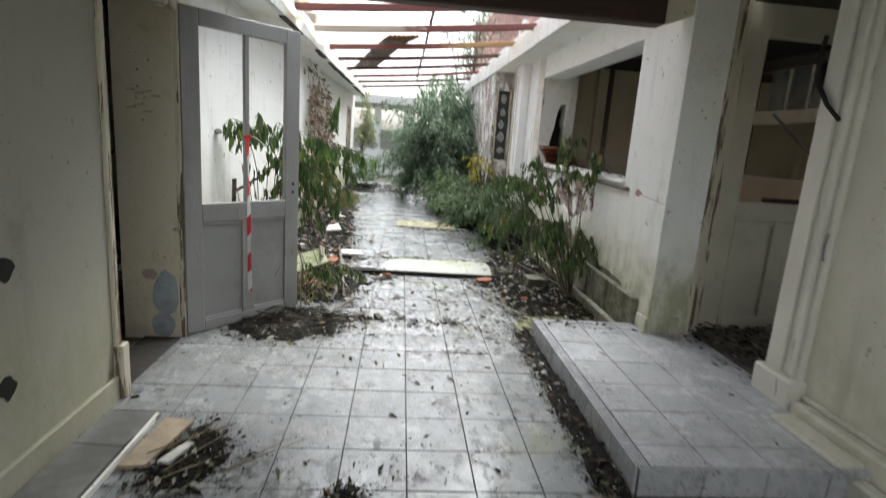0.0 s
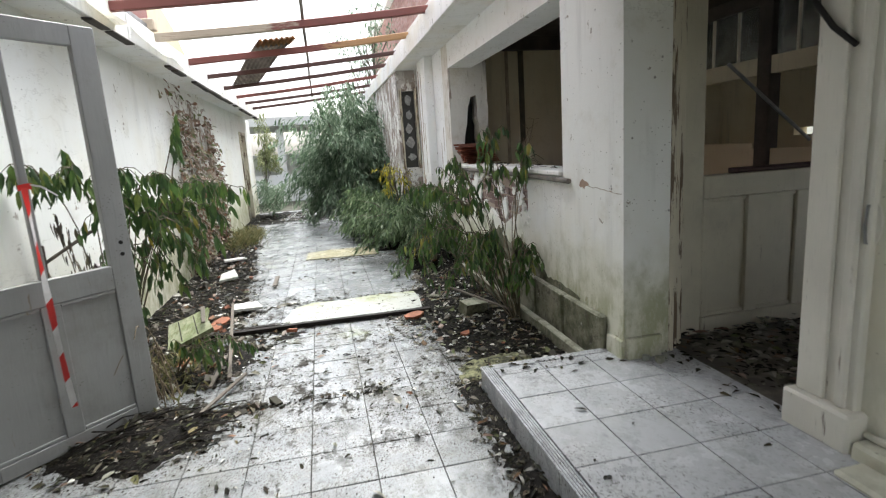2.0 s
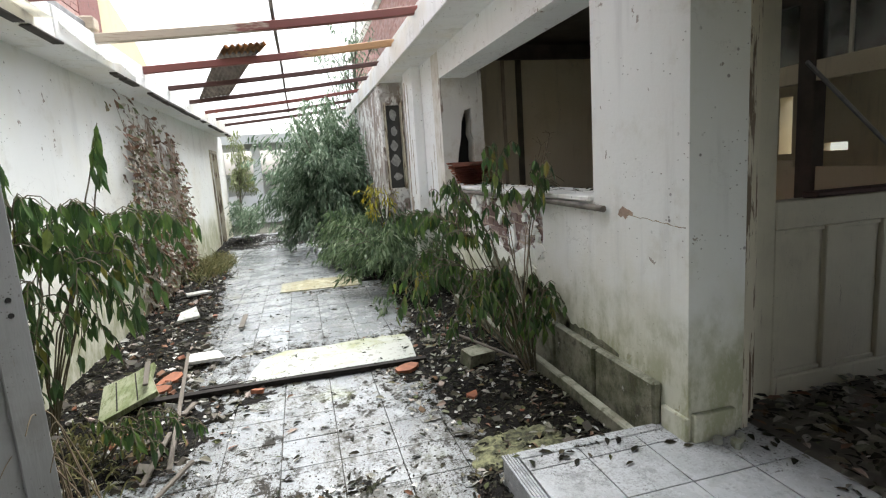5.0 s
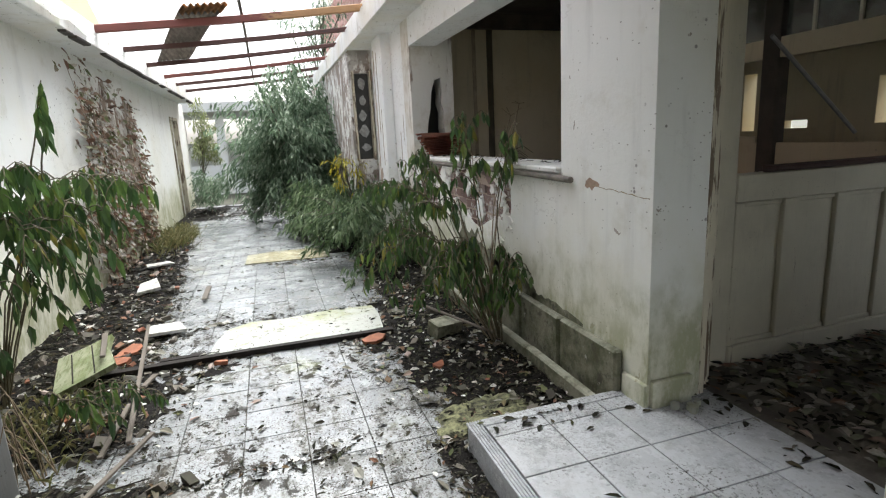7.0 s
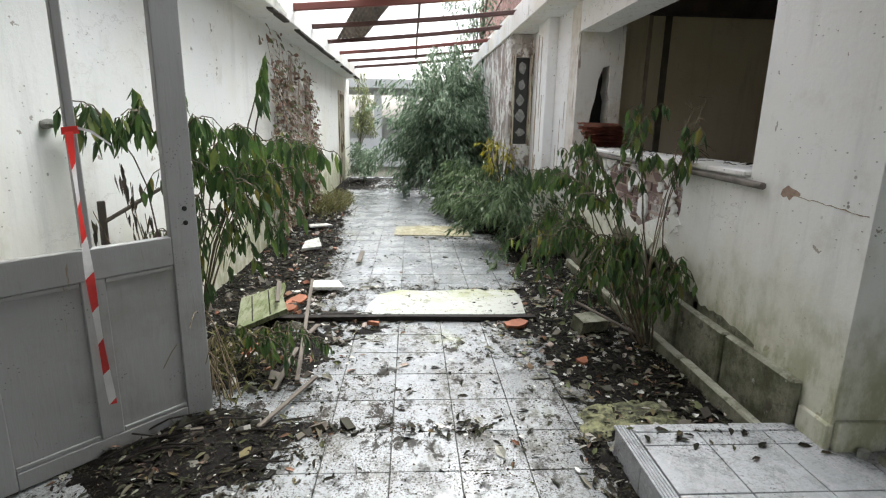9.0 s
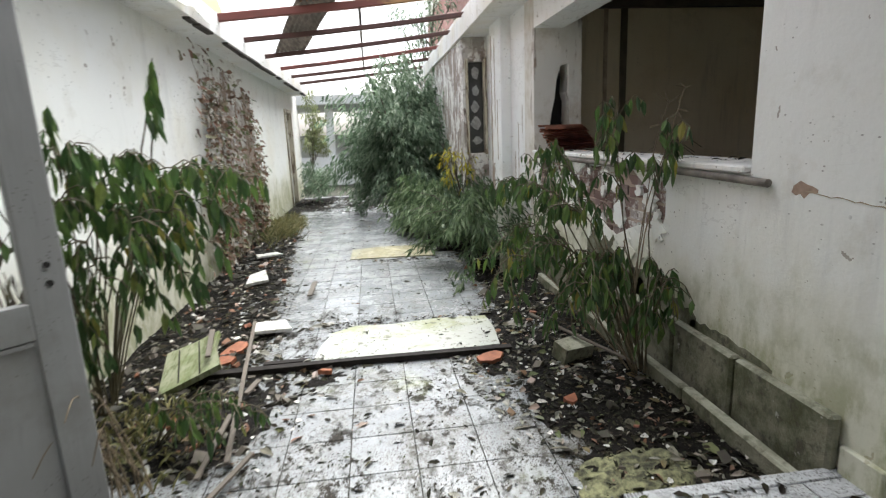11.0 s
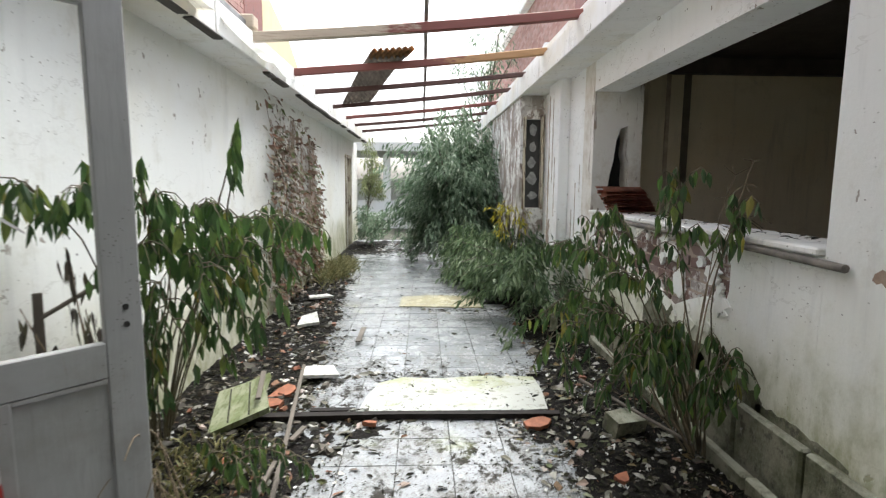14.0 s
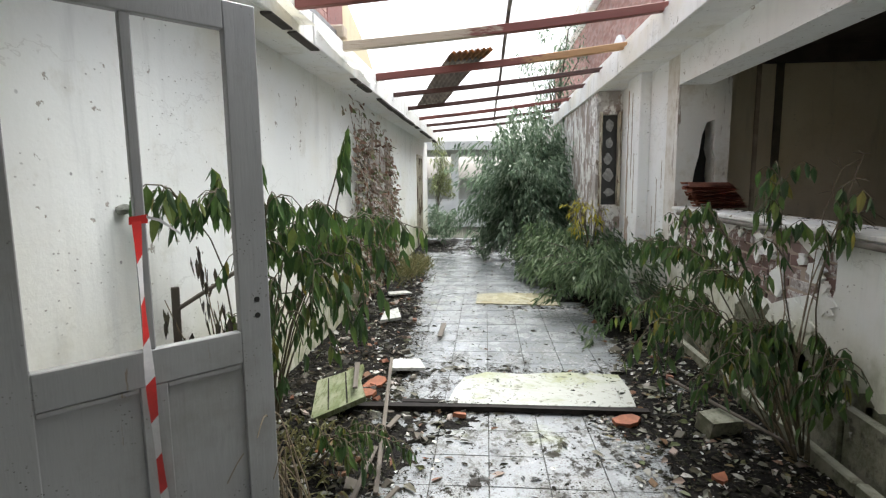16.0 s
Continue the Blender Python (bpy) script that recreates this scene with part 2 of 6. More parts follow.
SANDY = plain("sandy_board", (0.42, 0.34, 0.24), 0.8, 0.35, 9)
# Black of the cable, and of pieces that put hole shade into colour.
BLACK = plain("black_and_hole_shade", (0.020, 0.018, 0.016), 0.9, 0.2, 5)
GREYPANE = plain("dusty_dark_pane", (0.055, 0.055, 0.05), 0.3, 0.4, 6)
DECAL = plain("flaked_white_patch", (0.50, 0.50, 0.48), 0.7, 0.4, 20)
RED = plain("red_tape", (0.62, 0.035, 0.03), 0.35, 0.15, 15, bump=0.1)
WHITE = plain("white_tape", (0.72, 0.70, 0.70), 0.35, 0.15, 15, bump=0.1)
CLOTH = plain("grey_fluff", (0.34, 0.35, 0.31), 0.9, 0.4, 40, bump=0.8)
STEM = plain("green_brown_stem", (0.12, 0.10, 0.055), 0.7, 0.4, 20)
DEADSTEM = plain("dry_stem", (0.26, 0.20, 0.13), 0.8, 0.4, 20)
BARK = plain("grey_bark", (0.13, 0.11, 0.085), 0.85, 0.4, 10, bump=0.7)

k = Mat("mossy_concrete")
c = k.mix(k.ramp(k.noise(4, 6, 0.7), 0.38, 0.62), (0.085, 0.09, 0.045), (0.235, 0.225, 0.165))
c = k.mix(k.ramp(k.noise(15, 5, 0.7, offset=3.0), 0.52, 0.64, 0, 0.8), c, (0.07, 0.065, 0.045))
c = k.mix(k.ramp(k.noise(11, 4, 0.7, offset=7.0), 0.66, 0.70), c, (0.42, 0.41, 0.37))
up = k.node("ShaderNodeSeparateXYZ", Vector=k.t.nodes.new("ShaderNodeNewGeometry").outputs["Normal"]).outputs["Z"]
c = k.mix(k.math("MULTIPLY", k.ramp(up, 0.35, 0.8), k.ramp(k.noise(9, 6, 0.7, offset=12.0), 0.36, 0.56, 0.15, 0.9)), c, (0.36, 0.36, 0.28))
PLINTH = k.done(c, 0.85, k.noise(20, 6, 0.7), 0.8, 0.015)

k = Mat("half_bare_render")
c = k.mix(k.ramp(k.noise(4.5, 6, 0.72), 0.46, 0.54), (0.66, 0.64, 0.60), (0.33, 0.25, 0.20))
c = k.mix(k.ramp(k.noise(13, 5, 0.7, offset=3.0), 0.52, 0.66, 0, 0.8), c, (0.17, 0.12, 0.09))
HALFBARE = k.done(c, 0.85, k.noise(16, 6, 0.7), 0.6, 0.01)

k = Mat("peeling_bay_render")
c = k.mix(k.ramp(k.noise(5.5, 7, 0.72, (1, 1, 0.55)), 0.47, 0.53), (0.80, 0.79, 0.76), (0.30, 0.245, 0.21))
c = k.mix(k.ramp(k.noise(17, 5, 0.7, offset=3.0), 0.55, 0.63, 0, 0.8), c, (0.13, 0.10, 0.085))
c = k.mix(k.ramp(k.noise(2.2, 4, 0.6, offset=8.0), 0.58, 0.64, 0, 0.7), c, (0.40, 0.37, 0.34))
BAYWALL = k.done(c, 0.85, k.noise(16, 6, 0.7), 0.6, 0.01)

k = Mat("stained_window_jamb")
c = k.mix(k.ramp(k.noise(3.0, 5, 0.65), 0.42, 0.66), (0.76, 0.74, 0.69), (0.58, 0.53, 0.44))
run = k.noise(9, 6, 0.7, (1, 1, 0.16), 5.0)
c = k.mix(k.ramp(run, 0.56, 0.63, 0, 0.85), c, (0.26, 0.19, 0.14))
JAMBWALL = k.done(c, 0.8, k.math("ADD", k.noise(30, 5), run), 0.5, 0.01)

k = Mat("green_moss_slab")
c = k.mix(k.ramp(k.noise(3.0, 6, 0.7), 0.45, 0.66), (0.27, 0.28, 0.19), (0.13, 0.16, 0.055))
c = k.mix(k.ramp(k.noise(9, 5, 0.7, (5, 1, 1), 3.0), 0.50, 0.60, 0, 0.85), c, (0.10, 0.12, 0.04))
GREENSLAB = k.done(c, 0.6, k.noise(20, 6, 0.7), 0.5, 0.01)

k = Mat("mossy_slab")
far_side = k.ramp(k.math("ADD", k.node("ShaderNodeSeparateXYZ", Vector=k.pos).outputs["Y"], k.math("MULTIPLY", k.noise(4, 6, 0.7, offset=1.0), 1.0)), 6.70, 6.98)
moss = k.math("MAXIMUM", k.ramp(k.noise(2.4, 5, 0.65, (1, 1.6, 1)), 0.52, 0.72, 0, 0.8), k.math("MULTIPLY", far_side, 0.85))
c = k.mix(moss, (0.38, 0.39, 0.35), (0.22, 0.24, 0.085))
c = k.mix(k.ramp(k.noise(16, 5, 0.7, offset=4.0), 0.57, 0.64, 0, 0.85), c, (0.10, 0.10, 0.05))
MOSSSLAB = k.done(c, 0.45, k.noise(22, 5), 0.4, 0.01)

def worn_rafter(name, edge, flip, bare):
    """Red paint that has come off one end of the rafter, with a ragged limit."""
    k = Mat(name)
    x = k.node("ShaderNodeSeparateXYZ", Vector=k.pos).outputs["X"]
    ragged_x = k.math("ADD", x, k.math("MULTIPLY", k.noise(4, 5, 0.7, (1, 4, 4)), 1.2))
    f = k.ramp(ragged_x, edge + 0.5, edge + 0.7) if flip else k.ramp(ragged_x, edge + 0.7, edge + 0.5)
    grain = k.noise(9, 5, 0.65, (0.6, 8, 8))
    c = k.mix(f, (0.22, 0.072, 0.058), bare)
    c = k.mix(k.ramp(grain, 0.5, 0.75, 0, 0.5), c, (0.16, 0.09, 0.06))
    return k.done(c, 0.6, grain, 0.35, 0.006)


PALERAFTER = worn_rafter("bleached_rafter", 0.2, False, (0.50, 0.42, 0.32))
ORANGERAFTER = worn_rafter("bare_orange_rafter", 0.7, True, (0.46, 0.26, 0.12))

k = Mat("old_red_brick")
c = k.colours(k.random(), [(0, (0.12, 0.075, 0.06)), (0.45, (0.20, 0.125, 0.11)), (0.75, (0.25, 0.19, 0.175)), (1, (0.36, 0.32, 0.30))])
c = k.mix(k.ramp(k.noise(4, 8, 0.75), 0.50, 0.56, 0, 0.95), c, (0.62, 0.60, 0.57))
c = k.mix(k.ramp(k.noise(7, 6, 0.75, offset=5.0), 0.54, 0.62, 0, 0.85), c, (0.13, 0.10, 0.085))
BRICK = k.done(c, 0.85, k.noise(40, 5), 0.5, 0.006)

k = Mat("coursed_brickwork")
# Brick reds lightened so haze on the tall house is in the colour.
c = k.colours(k.island(), [(0, (0.33, 0.16, 0.135)), (0.5, (0.42, 0.235, 0.20)), (1, (0.47, 0.30, 0.265))])
BRICKSTUFF = k.done(k.mix(k.ramp(k.noise(5, 4), 0.45, 0.7, 0, 0.5), c, (0.30, 0.22, 0.20)), 0.85, k.noise(40, 4), 0.4, 0.006)

SHRUBLEAF = leafy("hanging_shrub_leaf", [(0, (0.025, 0.065, 0.018)), (0.45, (0.055, 0.12, 0.030)), (0.8, (0.13, 0.22, 0.045)), (0.97, (0.20, 0.25, 0.06)), (1, (0.40, 0.30, 0.03))], 0.40, 0.28, True)
SHRUBSTUFF = leafy("shrub_leaf_mass", [(0, (0.025, 0.06, 0.018)), (0.5, (0.060, 0.125, 0.032)), (0.9, (0.13, 0.21, 0.05)), (1, (0.28, 0.24, 0.05))], 0.40, 0.26)
# Leaf greens paled towards grey, so distance haze is put into the colour.
TREELEAF = leafy("hazed_grey_green_leaf", [(0, (0.075, 0.125, 0.075)), (0.4, (0.15, 0.22, 0.14)), (0.8, (0.25, 0.33, 0.225)), (1, (0.44, 0.51, 0.40))], 0.55, 0.5, spec=0.25)
YELLOWLEAF = leafy("yellow_leaf", [(0, (0.42, 0.36, 0.04)), (0.6, (0.55, 0.48, 0.05)), (1, (0.26, 0.27, 0.05))], 0.5, 0.3)
BUSHLEAF = leafy("grey_green_bush_leaf", [(0, (0.045, 0.08, 0.04)), (0.4, (0.09, 0.14, 0.065)), (0.8, (0.16, 0.23, 0.11)), (1, (0.32, 0.38, 0.25))], 0.5, 0.38, spec=0.3)
VINELEAF = leafy("dead_vine_leaf", [(0, (0.11, 0.07, 0.05)), (0.3, (0.26, 0.13, 0.08)), (0.5, (0.34, 0.26, 0.20)), (0.62, (0.10, 0.13, 0.04)), (0.72, (0.15, 0.18, 0.06)), (0.80, (0.44, 0.39, 0.33)), (1, (0.66, 0.63, 0.58))], 0.7, 0.15)
GRASSMAT = leafy("rank_grass", [(0, (0.12, 0.13, 0.045)), (0.6, (0.20, 0.19, 0.07)), (1, (0.30, 0.26, 0.12))], 0.6, 0.2)
LITTER = leafy("fallen_leaf_litter", [(0, (0.007, 0.006, 0.005)), (0.52, (0.015, 0.012, 0.009)), (0.76, (0.030, 0.023, 0.016)), (0.86, (0.075, 0.06, 0.042)), (0.90, (0.065, 0.075, 0.03)), (0.94, (0.14, 0.06, 0.035)), (0.975, (0.20, 0.185, 0.16)), (1, (0.46, 0.45, 0.42))], 0.65, 0.05, spec=0.12)
CHIPS = leafy("fallen_plaster_flakes", [(0, (0.50, 0.49, 0.45)), (0.6, (0.66, 0.65, 0.62)), (1, (0.40, 0.37, 0.30))], 0.5, 0.0)
CRUMBS = leafy("dark_crumbs", [(0, (0.010, 0.008, 0.006)), (0.7, (0.028, 0.020, 0.014)), (1, (0.07, 0.05, 0.035))], 0.6, 0.0, spec=0.2)

# ---- building helpers ----


def mesh_of(bm, name, material, smooth=False):
    me = bpy.data.meshes.new(name)
    bm.normal_update()
    bm.to_mesh(me)
    bm.free()
    for m in material if isinstance(material, (list, tuple)) else [material]:
        me.materials.append(m)
    if smooth:
        me.shade_smooth()
    return me


def part(name, bm, material, parent, label="", smooth=False):
    ob = new(name, mesh_of(bm, name, material, smooth))
    ob.parent = parent
    if parent is not None:
        ob.matrix_parent_inverse = Matrix.Identity(4)
    if label:
        tagged(ob, label)
    return ob


def empty(name, at=(0, 0, 0)):
    ob = new(name)
    ob.empty_display_size = 0.1
    ob.location = at
    return ob


def child(name, bm, material, parent, label="", smooth=False):
    """A part whose mesh is written in world places, under a parent that may stand elsewhere."""
    ob = part(name, bm, material, parent, label, smooth)
    if parent.parent is None:
        ob.matrix_parent_inverse = Matrix.Translation(-parent.location)
    return ob


def structure(name, bm, material, label=""):
    return tagged(part(name, bm, material, None), label, kind="structure")


def box(bm, x0, x1, y0, y1, z0, z1, bevel=0.0, m=None, jitter=0.0):
    r = bmesh.ops.create_cube(bm, size=1)
    vs = r["verts"]
    for v in vs:
        v.co = Vector((x0 + (v.co.x + 0.5) * (x1 - x0), y0 + (v.co.y + 0.5) * (y1 - y0), z0 + (v.co.z + 0.5) * (z1 - z0)))
        if jitter:
            v.co += Vector([random.uniform(-jitter, jitter) for _ in range(3)])
    if bevel:
        es = list({e for v in vs for e in v.link_edges})
        out = bmesh.ops.bevel(bm, geom=es, offset=bevel, segments=1, affect="EDGES")
        vs = list({v for f in out["faces"] for v in f.verts} | {v for v in vs if v.is_valid})
    if m is not None:
        bmesh.ops.transform(bm, matrix=m, verts=vs)
    return vs


def box_bm(*a, **kw):
    bm = bmesh.new()
    box(bm, *a, **kw)
    return bm


def tube(bm, pts, r0, r1, sides=6):
    """A tapered tube along points."""
    pts = [Vector(p) for p in pts]
    rings = []
    for i, p in enumerate(pts):
        d = (pts[min(i + 1, len(pts) - 1)] - pts[max(i - 1, 0)]).normalized()
        a = d.cross(Vector((0.31, 0.17, 0.93)))
        if a.length < 0.05:
            a = d.cross(Vector((1, 0, 0)))
        a.normalize()
        b = d.cross(a)
        r = r0 + (r1 - r0) * i / (len(pts) - 1)
        rings.append([bm.verts.new(p + r * (math.cos(q) * a + math.sin(q) * b)) for q in (2 * math.pi * j / sides for j in range(sides))])
    for u, v in zip(rings, rings[1:]):
        for j in range(sides):
            bm.faces.new((u[j], u[(j + 1) % sides], v[(j + 1) % sides], v[j]))
    bm.faces.new(rings[0][::-1])
    bm.faces.new(rings[-1])


def ragged(bm, outline, thick, m, rough=0.0):
    """A plate with the given outline, thick metres deep, at the pose m."""
    top = [bm.verts.new(m @ Vector((x + random.uniform(-rough, rough), y + random.uniform(-rough, rough), thick))) for x, y in outline]
    low = [bm.verts.new(m @ Vector((*(m.inverted() @ v.co).xy, 0))) for v in top]
    n = len(outline)
    bm.faces.new(top)
    bm.faces.new(low[::-1])
    for i in range(n):
        bm.faces.new((low[i], low[(i + 1) % n], top[(i + 1) % n], top[i]))
    bmesh.ops.recalc_face_normals(bm, faces=bm.faces)


def blob_outline(rx, ry, n=12, rough=0.2):
    return [(rx * (1 + random.uniform(-rough, rough)) * math.cos(2 * math.pi * i / n), ry * (1 + random.uniform(-rough, rough)) * math.sin(2 * math.pi * i / n)) for i in range(n)]


class Leaves:
    """Gathers many leaves into one mesh."""

    def __init__(self):
        self.v, self.f = [], []

    def add(self, p, along, up, length, width, droop=0.0, simple=False):
        along = Vector(along).normalized()
        side = along.cross(Vector(up))
        if side.length < 1e-3:
            side = along.cross(Vector((1, 0.2, 0)))
        side.normalize()
        nrm = side.cross(along)
        p, n = Vector(p), len(self.v)

        def at(u, s, lift):
            return tuple(p + along * (u * length) + side * (s * width) + nrm * lift - Vector((0, 0, droop * u * u * length)))

        if simple:
            self.v += [at(0, 0, 0), at(0.45, 0.5, 0.12 * width), at(1, 0, 0), at(0.45, -0.5, 0.12 * width)]
            self.f += [(n, n + 1, n + 2), (n, n + 2, n + 3)]
        else:
            self.v += [at(0, 0, 0), at(0.3, 0.5, 0.15 * width), at(0.3, 0, 0), at(0.3, -0.5, 0.15 * width), at(0.68, 0.36, 0.1 * width), at(0.68, 0, 0), at(0.68, -0.36, 0.1 * width), at(1, 0, 0)]
            self.f += [(n, n + 2, n + 1), (n, n + 3, n + 2), (n + 1, n + 2, n + 5, n + 4), (n + 2, n + 3, n + 6, n + 5), (n + 4, n + 5, n + 7), (n + 5, n + 6, n + 7)]

    def mesh(self, name, material):
        me = bpy.data.meshes.new(name)
        me.from_pydata(self.v, [], self.f)
        me.materials.append(material)
        return me


def under(ob, parent):
    ob.parent = parent
    ob.matrix_parent_inverse = Matrix.Translation(-parent.location) if parent.parent is None else Matrix.Identity(4)
    return ob


def smooth01(v, a, b):
    t = min(1.0, max(0.0, (v - a) / (b - a)))
    return t * t * (3 - 2 * t)


def fbm(x, y, s, seed=0.0):
    return noise.fractal(Vector((x * s + seed, y * s - seed, seed * 0.37)), 1.0, 2.0, 4)


# ---- the large structure ----
LW, RW = -1.35, 2.03          # faces of the long walls
structure("ground", box_bm(-300, 300, -300, 300, -0.30, -0.10), GROUND, "rough dark soil ground around the building")

# floor bed under the tiles
floor = structure("floor", box_bm(-1.60, 2.40, -3.2, 16.6, -0.12, -0.007), GROUT, "white square ceramic tile floor, wet and littered")

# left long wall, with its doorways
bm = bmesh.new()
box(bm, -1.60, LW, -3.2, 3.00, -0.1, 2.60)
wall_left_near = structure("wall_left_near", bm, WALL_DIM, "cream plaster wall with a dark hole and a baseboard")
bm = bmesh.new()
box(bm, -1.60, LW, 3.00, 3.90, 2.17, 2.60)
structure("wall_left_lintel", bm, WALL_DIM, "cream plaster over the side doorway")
bm = bmesh.new()
box(bm, -1.60, LW, 3.90, 14.40, -0.1, 2.46)
box(bm, -1.60, LW, 14.40, 15.30, 2.08, 2.46)
box(bm, -1.60, LW, 15.30, 16.60, -0.1, 2.46)
structure("wall_left_far", bm, WALL, "white plaster courtyard wall with stains and algae")
# short return wall in the side doorway
structure("wall_left_return", box_bm(-1.73, -1.36, 3.86, 3.99, -0.1, 2.6), WALL_JAMB, "scribbled cream plaster return beside the doorway")
# side room
bm = bmesh.new()
box(bm, -4.4, -1.60, 2.0, 10.0, -0.12, -0.02)
structure("floor_side_room", bm, DUST, "dirty rubble-strewn floor of the side room")
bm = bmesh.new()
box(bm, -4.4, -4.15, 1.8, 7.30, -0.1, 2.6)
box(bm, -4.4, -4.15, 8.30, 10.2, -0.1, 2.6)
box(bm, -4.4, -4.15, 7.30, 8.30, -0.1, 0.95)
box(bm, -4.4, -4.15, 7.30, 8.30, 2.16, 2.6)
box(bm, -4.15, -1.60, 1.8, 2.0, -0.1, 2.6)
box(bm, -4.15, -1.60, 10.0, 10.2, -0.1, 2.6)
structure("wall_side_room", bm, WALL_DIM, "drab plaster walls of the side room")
structure("ceiling_side_room", box_bm(-4.4, -1.60, 1.8, 10.2, 2.6, 2.7), SOFFIT, "grey ceiling of the side room")

# right side: pier, window wall, pillar
bm = bmesh.new()
box(bm, RW, 2.33, 3.96, 4.73, -0.1, 2.90, 0.0015)
structure("wall_right_pier", bm, WALL, "white plaster pier with pockmarks beside the porch")
bm = bmesh.new()
box(bm, RW + 0.018, 2.33, 4.73, 7.88, -0.1, 1.20)
structure("wall_right_core", bm, PATCH, "rubble and mortar core under the window")
bm = bmesh.new()
box(bm, RW, 2.33, 4.73, 7.88, 2.39, 2.90)
structure("wall_right_lintel", bm, LITWALL, "white plaster lintel over the wide window opening")
bm = bmesh.new()
box(bm, RW, 2.52, 8.20, 10.0, -0.1, 2.90)
structure("wall_right_far", bm, LITWALL, "cracked white plaster pillar between window and bay")


def skin_with_hole(name, outer, hole, place, depth, material, label):
    """A plaster skin with a ragged hole through it; place() lays (u, v, d) into the world."""
    bm = bmesh.new()
    loops = []
    for pts in (outer, hole):
        vs = [bm.verts.new(place(u, v, 0)) for u, v in pts]
        loops.append([bm.edges.new((vs[i], vs[(i + 1) % len(vs)])) for i in range(len(vs))])
    bmesh.ops.triangle_fill(bm, edges=loops[0] + loops[1], use_beauty=True)
    for pts in (outer, hole):
        n = len(pts)
        f = [bm.verts.new(place(u, v, 0)) for u, v in pts]
        b = [bm.verts.new(place(u, v, depth)) for u, v in pts]
        for i in range(n):
            bm.faces.new((f[i], f[(i + 1) % n], b[(i + 1) % n], b[i]))
    bmesh.ops.remove_doubles(bm, verts=bm.verts, dist=1e-5)
    bmesh.ops.recalc_face_normals(bm, faces=bm.faces)
    return structure(name, bm, material, label)


# plaster fallen off under the window
hole = []
for i in range(44):
    q = 2 * math.pi * i / 44
    u, v = math.cos(q), math.sin(q)
    s = 1 / max(abs(u), abs(v)) ** 0.75
    yy = 6.55 + 1.17 * u * s * (1 + 0.10 * fbm(i * 0.7, 1, 1.0, 3))
    zz = 0.96 + 0.20 * v * s * (1 + 0.9 * fbm(i * 0.9, 2, 1.0, 5))
    hole.append((max(5.40, min(7.80, yy)), max(0.46, min(1.165, zz))))
wall_right_skin = skin_with_hole("wall_right_skin", [(4.73, -0.1), (7.88, -0.1), (7.88, 1.20), (4.73, 1.20)], hole, lambda u, v, d: (RW + d, u, v), 0.024, WALL, "white plaster below the sill, fallen off in a wide patch")
# islands of plaster still clinging inside the bare patch
for i in range(46):
    u, v, r = random.uniform(5.45, 7.75), random.uniform(0.60, 1.14), random.uniform(0.02, 0.085)
    bm = bmesh.new()
    ragged(bm, blob_outline(r, r * random.uniform(0.5, 1.3), 15, 0.45), 0.022, Matrix(((0, 0, -1, RW + 0.019 - 0.00025 * i), (1, 0, 0, u), (0, 1, 0, v), (0, 0, 0, 1))))
    tagged(part("plaster_island", bm, WALL, None), "ragged island of old white plaster on bare brick", "plaster", "plaster left on the bricks")
# far jamb of the window, with an arched hollow
arch = [(u + random.uniform(-0.008, 0.008), v + random.uniform(-0.02, 0.02)) for u, v in ((2.16, 1.29), (2.185, 1.45), (2.205, 1.58), (2.245, 1.74), (2.255, 1.90), (2.31, 2.02), (2.372, 2.08), (2.392, 1.92), (2.380, 1.78), (2.405, 1.70), (2.398, 1.52), (2.425, 1.40), (2.42, 1.29))]
skin_with_hole("wall_window_jamb", [(RW, -0.1), (2.52, -0.1), (2.52, 2.90), (RW, 2.90)], arch, lambda u, v, d: (u, 7.88 + d, v), 0.32, JAMBWALL, "white plaster window jamb with a dark arched hollow")
# black sheet behind the opening, putting the hollow's shade into colour
structure("wall_jamb_hollow_shade", box_bm(2.12, 2.50, 8.12, 8.198, 1.2, 2.2), BLACK, "black backing for the shade inside the arched hollow")

# shallow pilaster before the bay
structure("wall_right_pilaster", box_bm(1.91, RW - 0.001, 8.75, 9.30, -0.1, 2.679, 0.006), LITWALL, "cracked white pilaster standing proud of the wall")
# bay that juts out beyond the pillar
bm = bmesh.new()
box(bm, 1.69, 1.745, 10.0, 10.25, -0.1, 2.70)
box(bm, 2.00, 2.52, 10.002, 10.25, -0.1, 2.70)
box(bm, 1.745, 2.00, 10.0, 10.25, -0.1, 1.15)
box(bm, 1.745, 2.00, 10.0, 10.25, 2.37, 2.70)
box(bm, 1.69, 1.95, 10.25, 16.6, -0.1, 2.70)
structure("wall_right_bay", bm, BAYWALL, "peeling brown and white render of the bay")
bay_window = tagged(empty("bay_window", (1.87, 10.06, 1.15)), "narrow dark window with flaked white patches on the glass", "window")
bay_pane = child("pane", box_bm(1.745, 2.00, 10.10, 10.115, 1.15, 2.37), GREYPANE, bay_window)
child("frame", box_bm(1.725, 1.765, 9.975, 10.08, 1.13, 2.40, 0.005), CREAMPAINT, bay_window)
child("frame", box_bm(1.98, 2.02, 9.974, 10.08, 1.13, 2.40, 0.005), CREAMPAINT, bay_window)
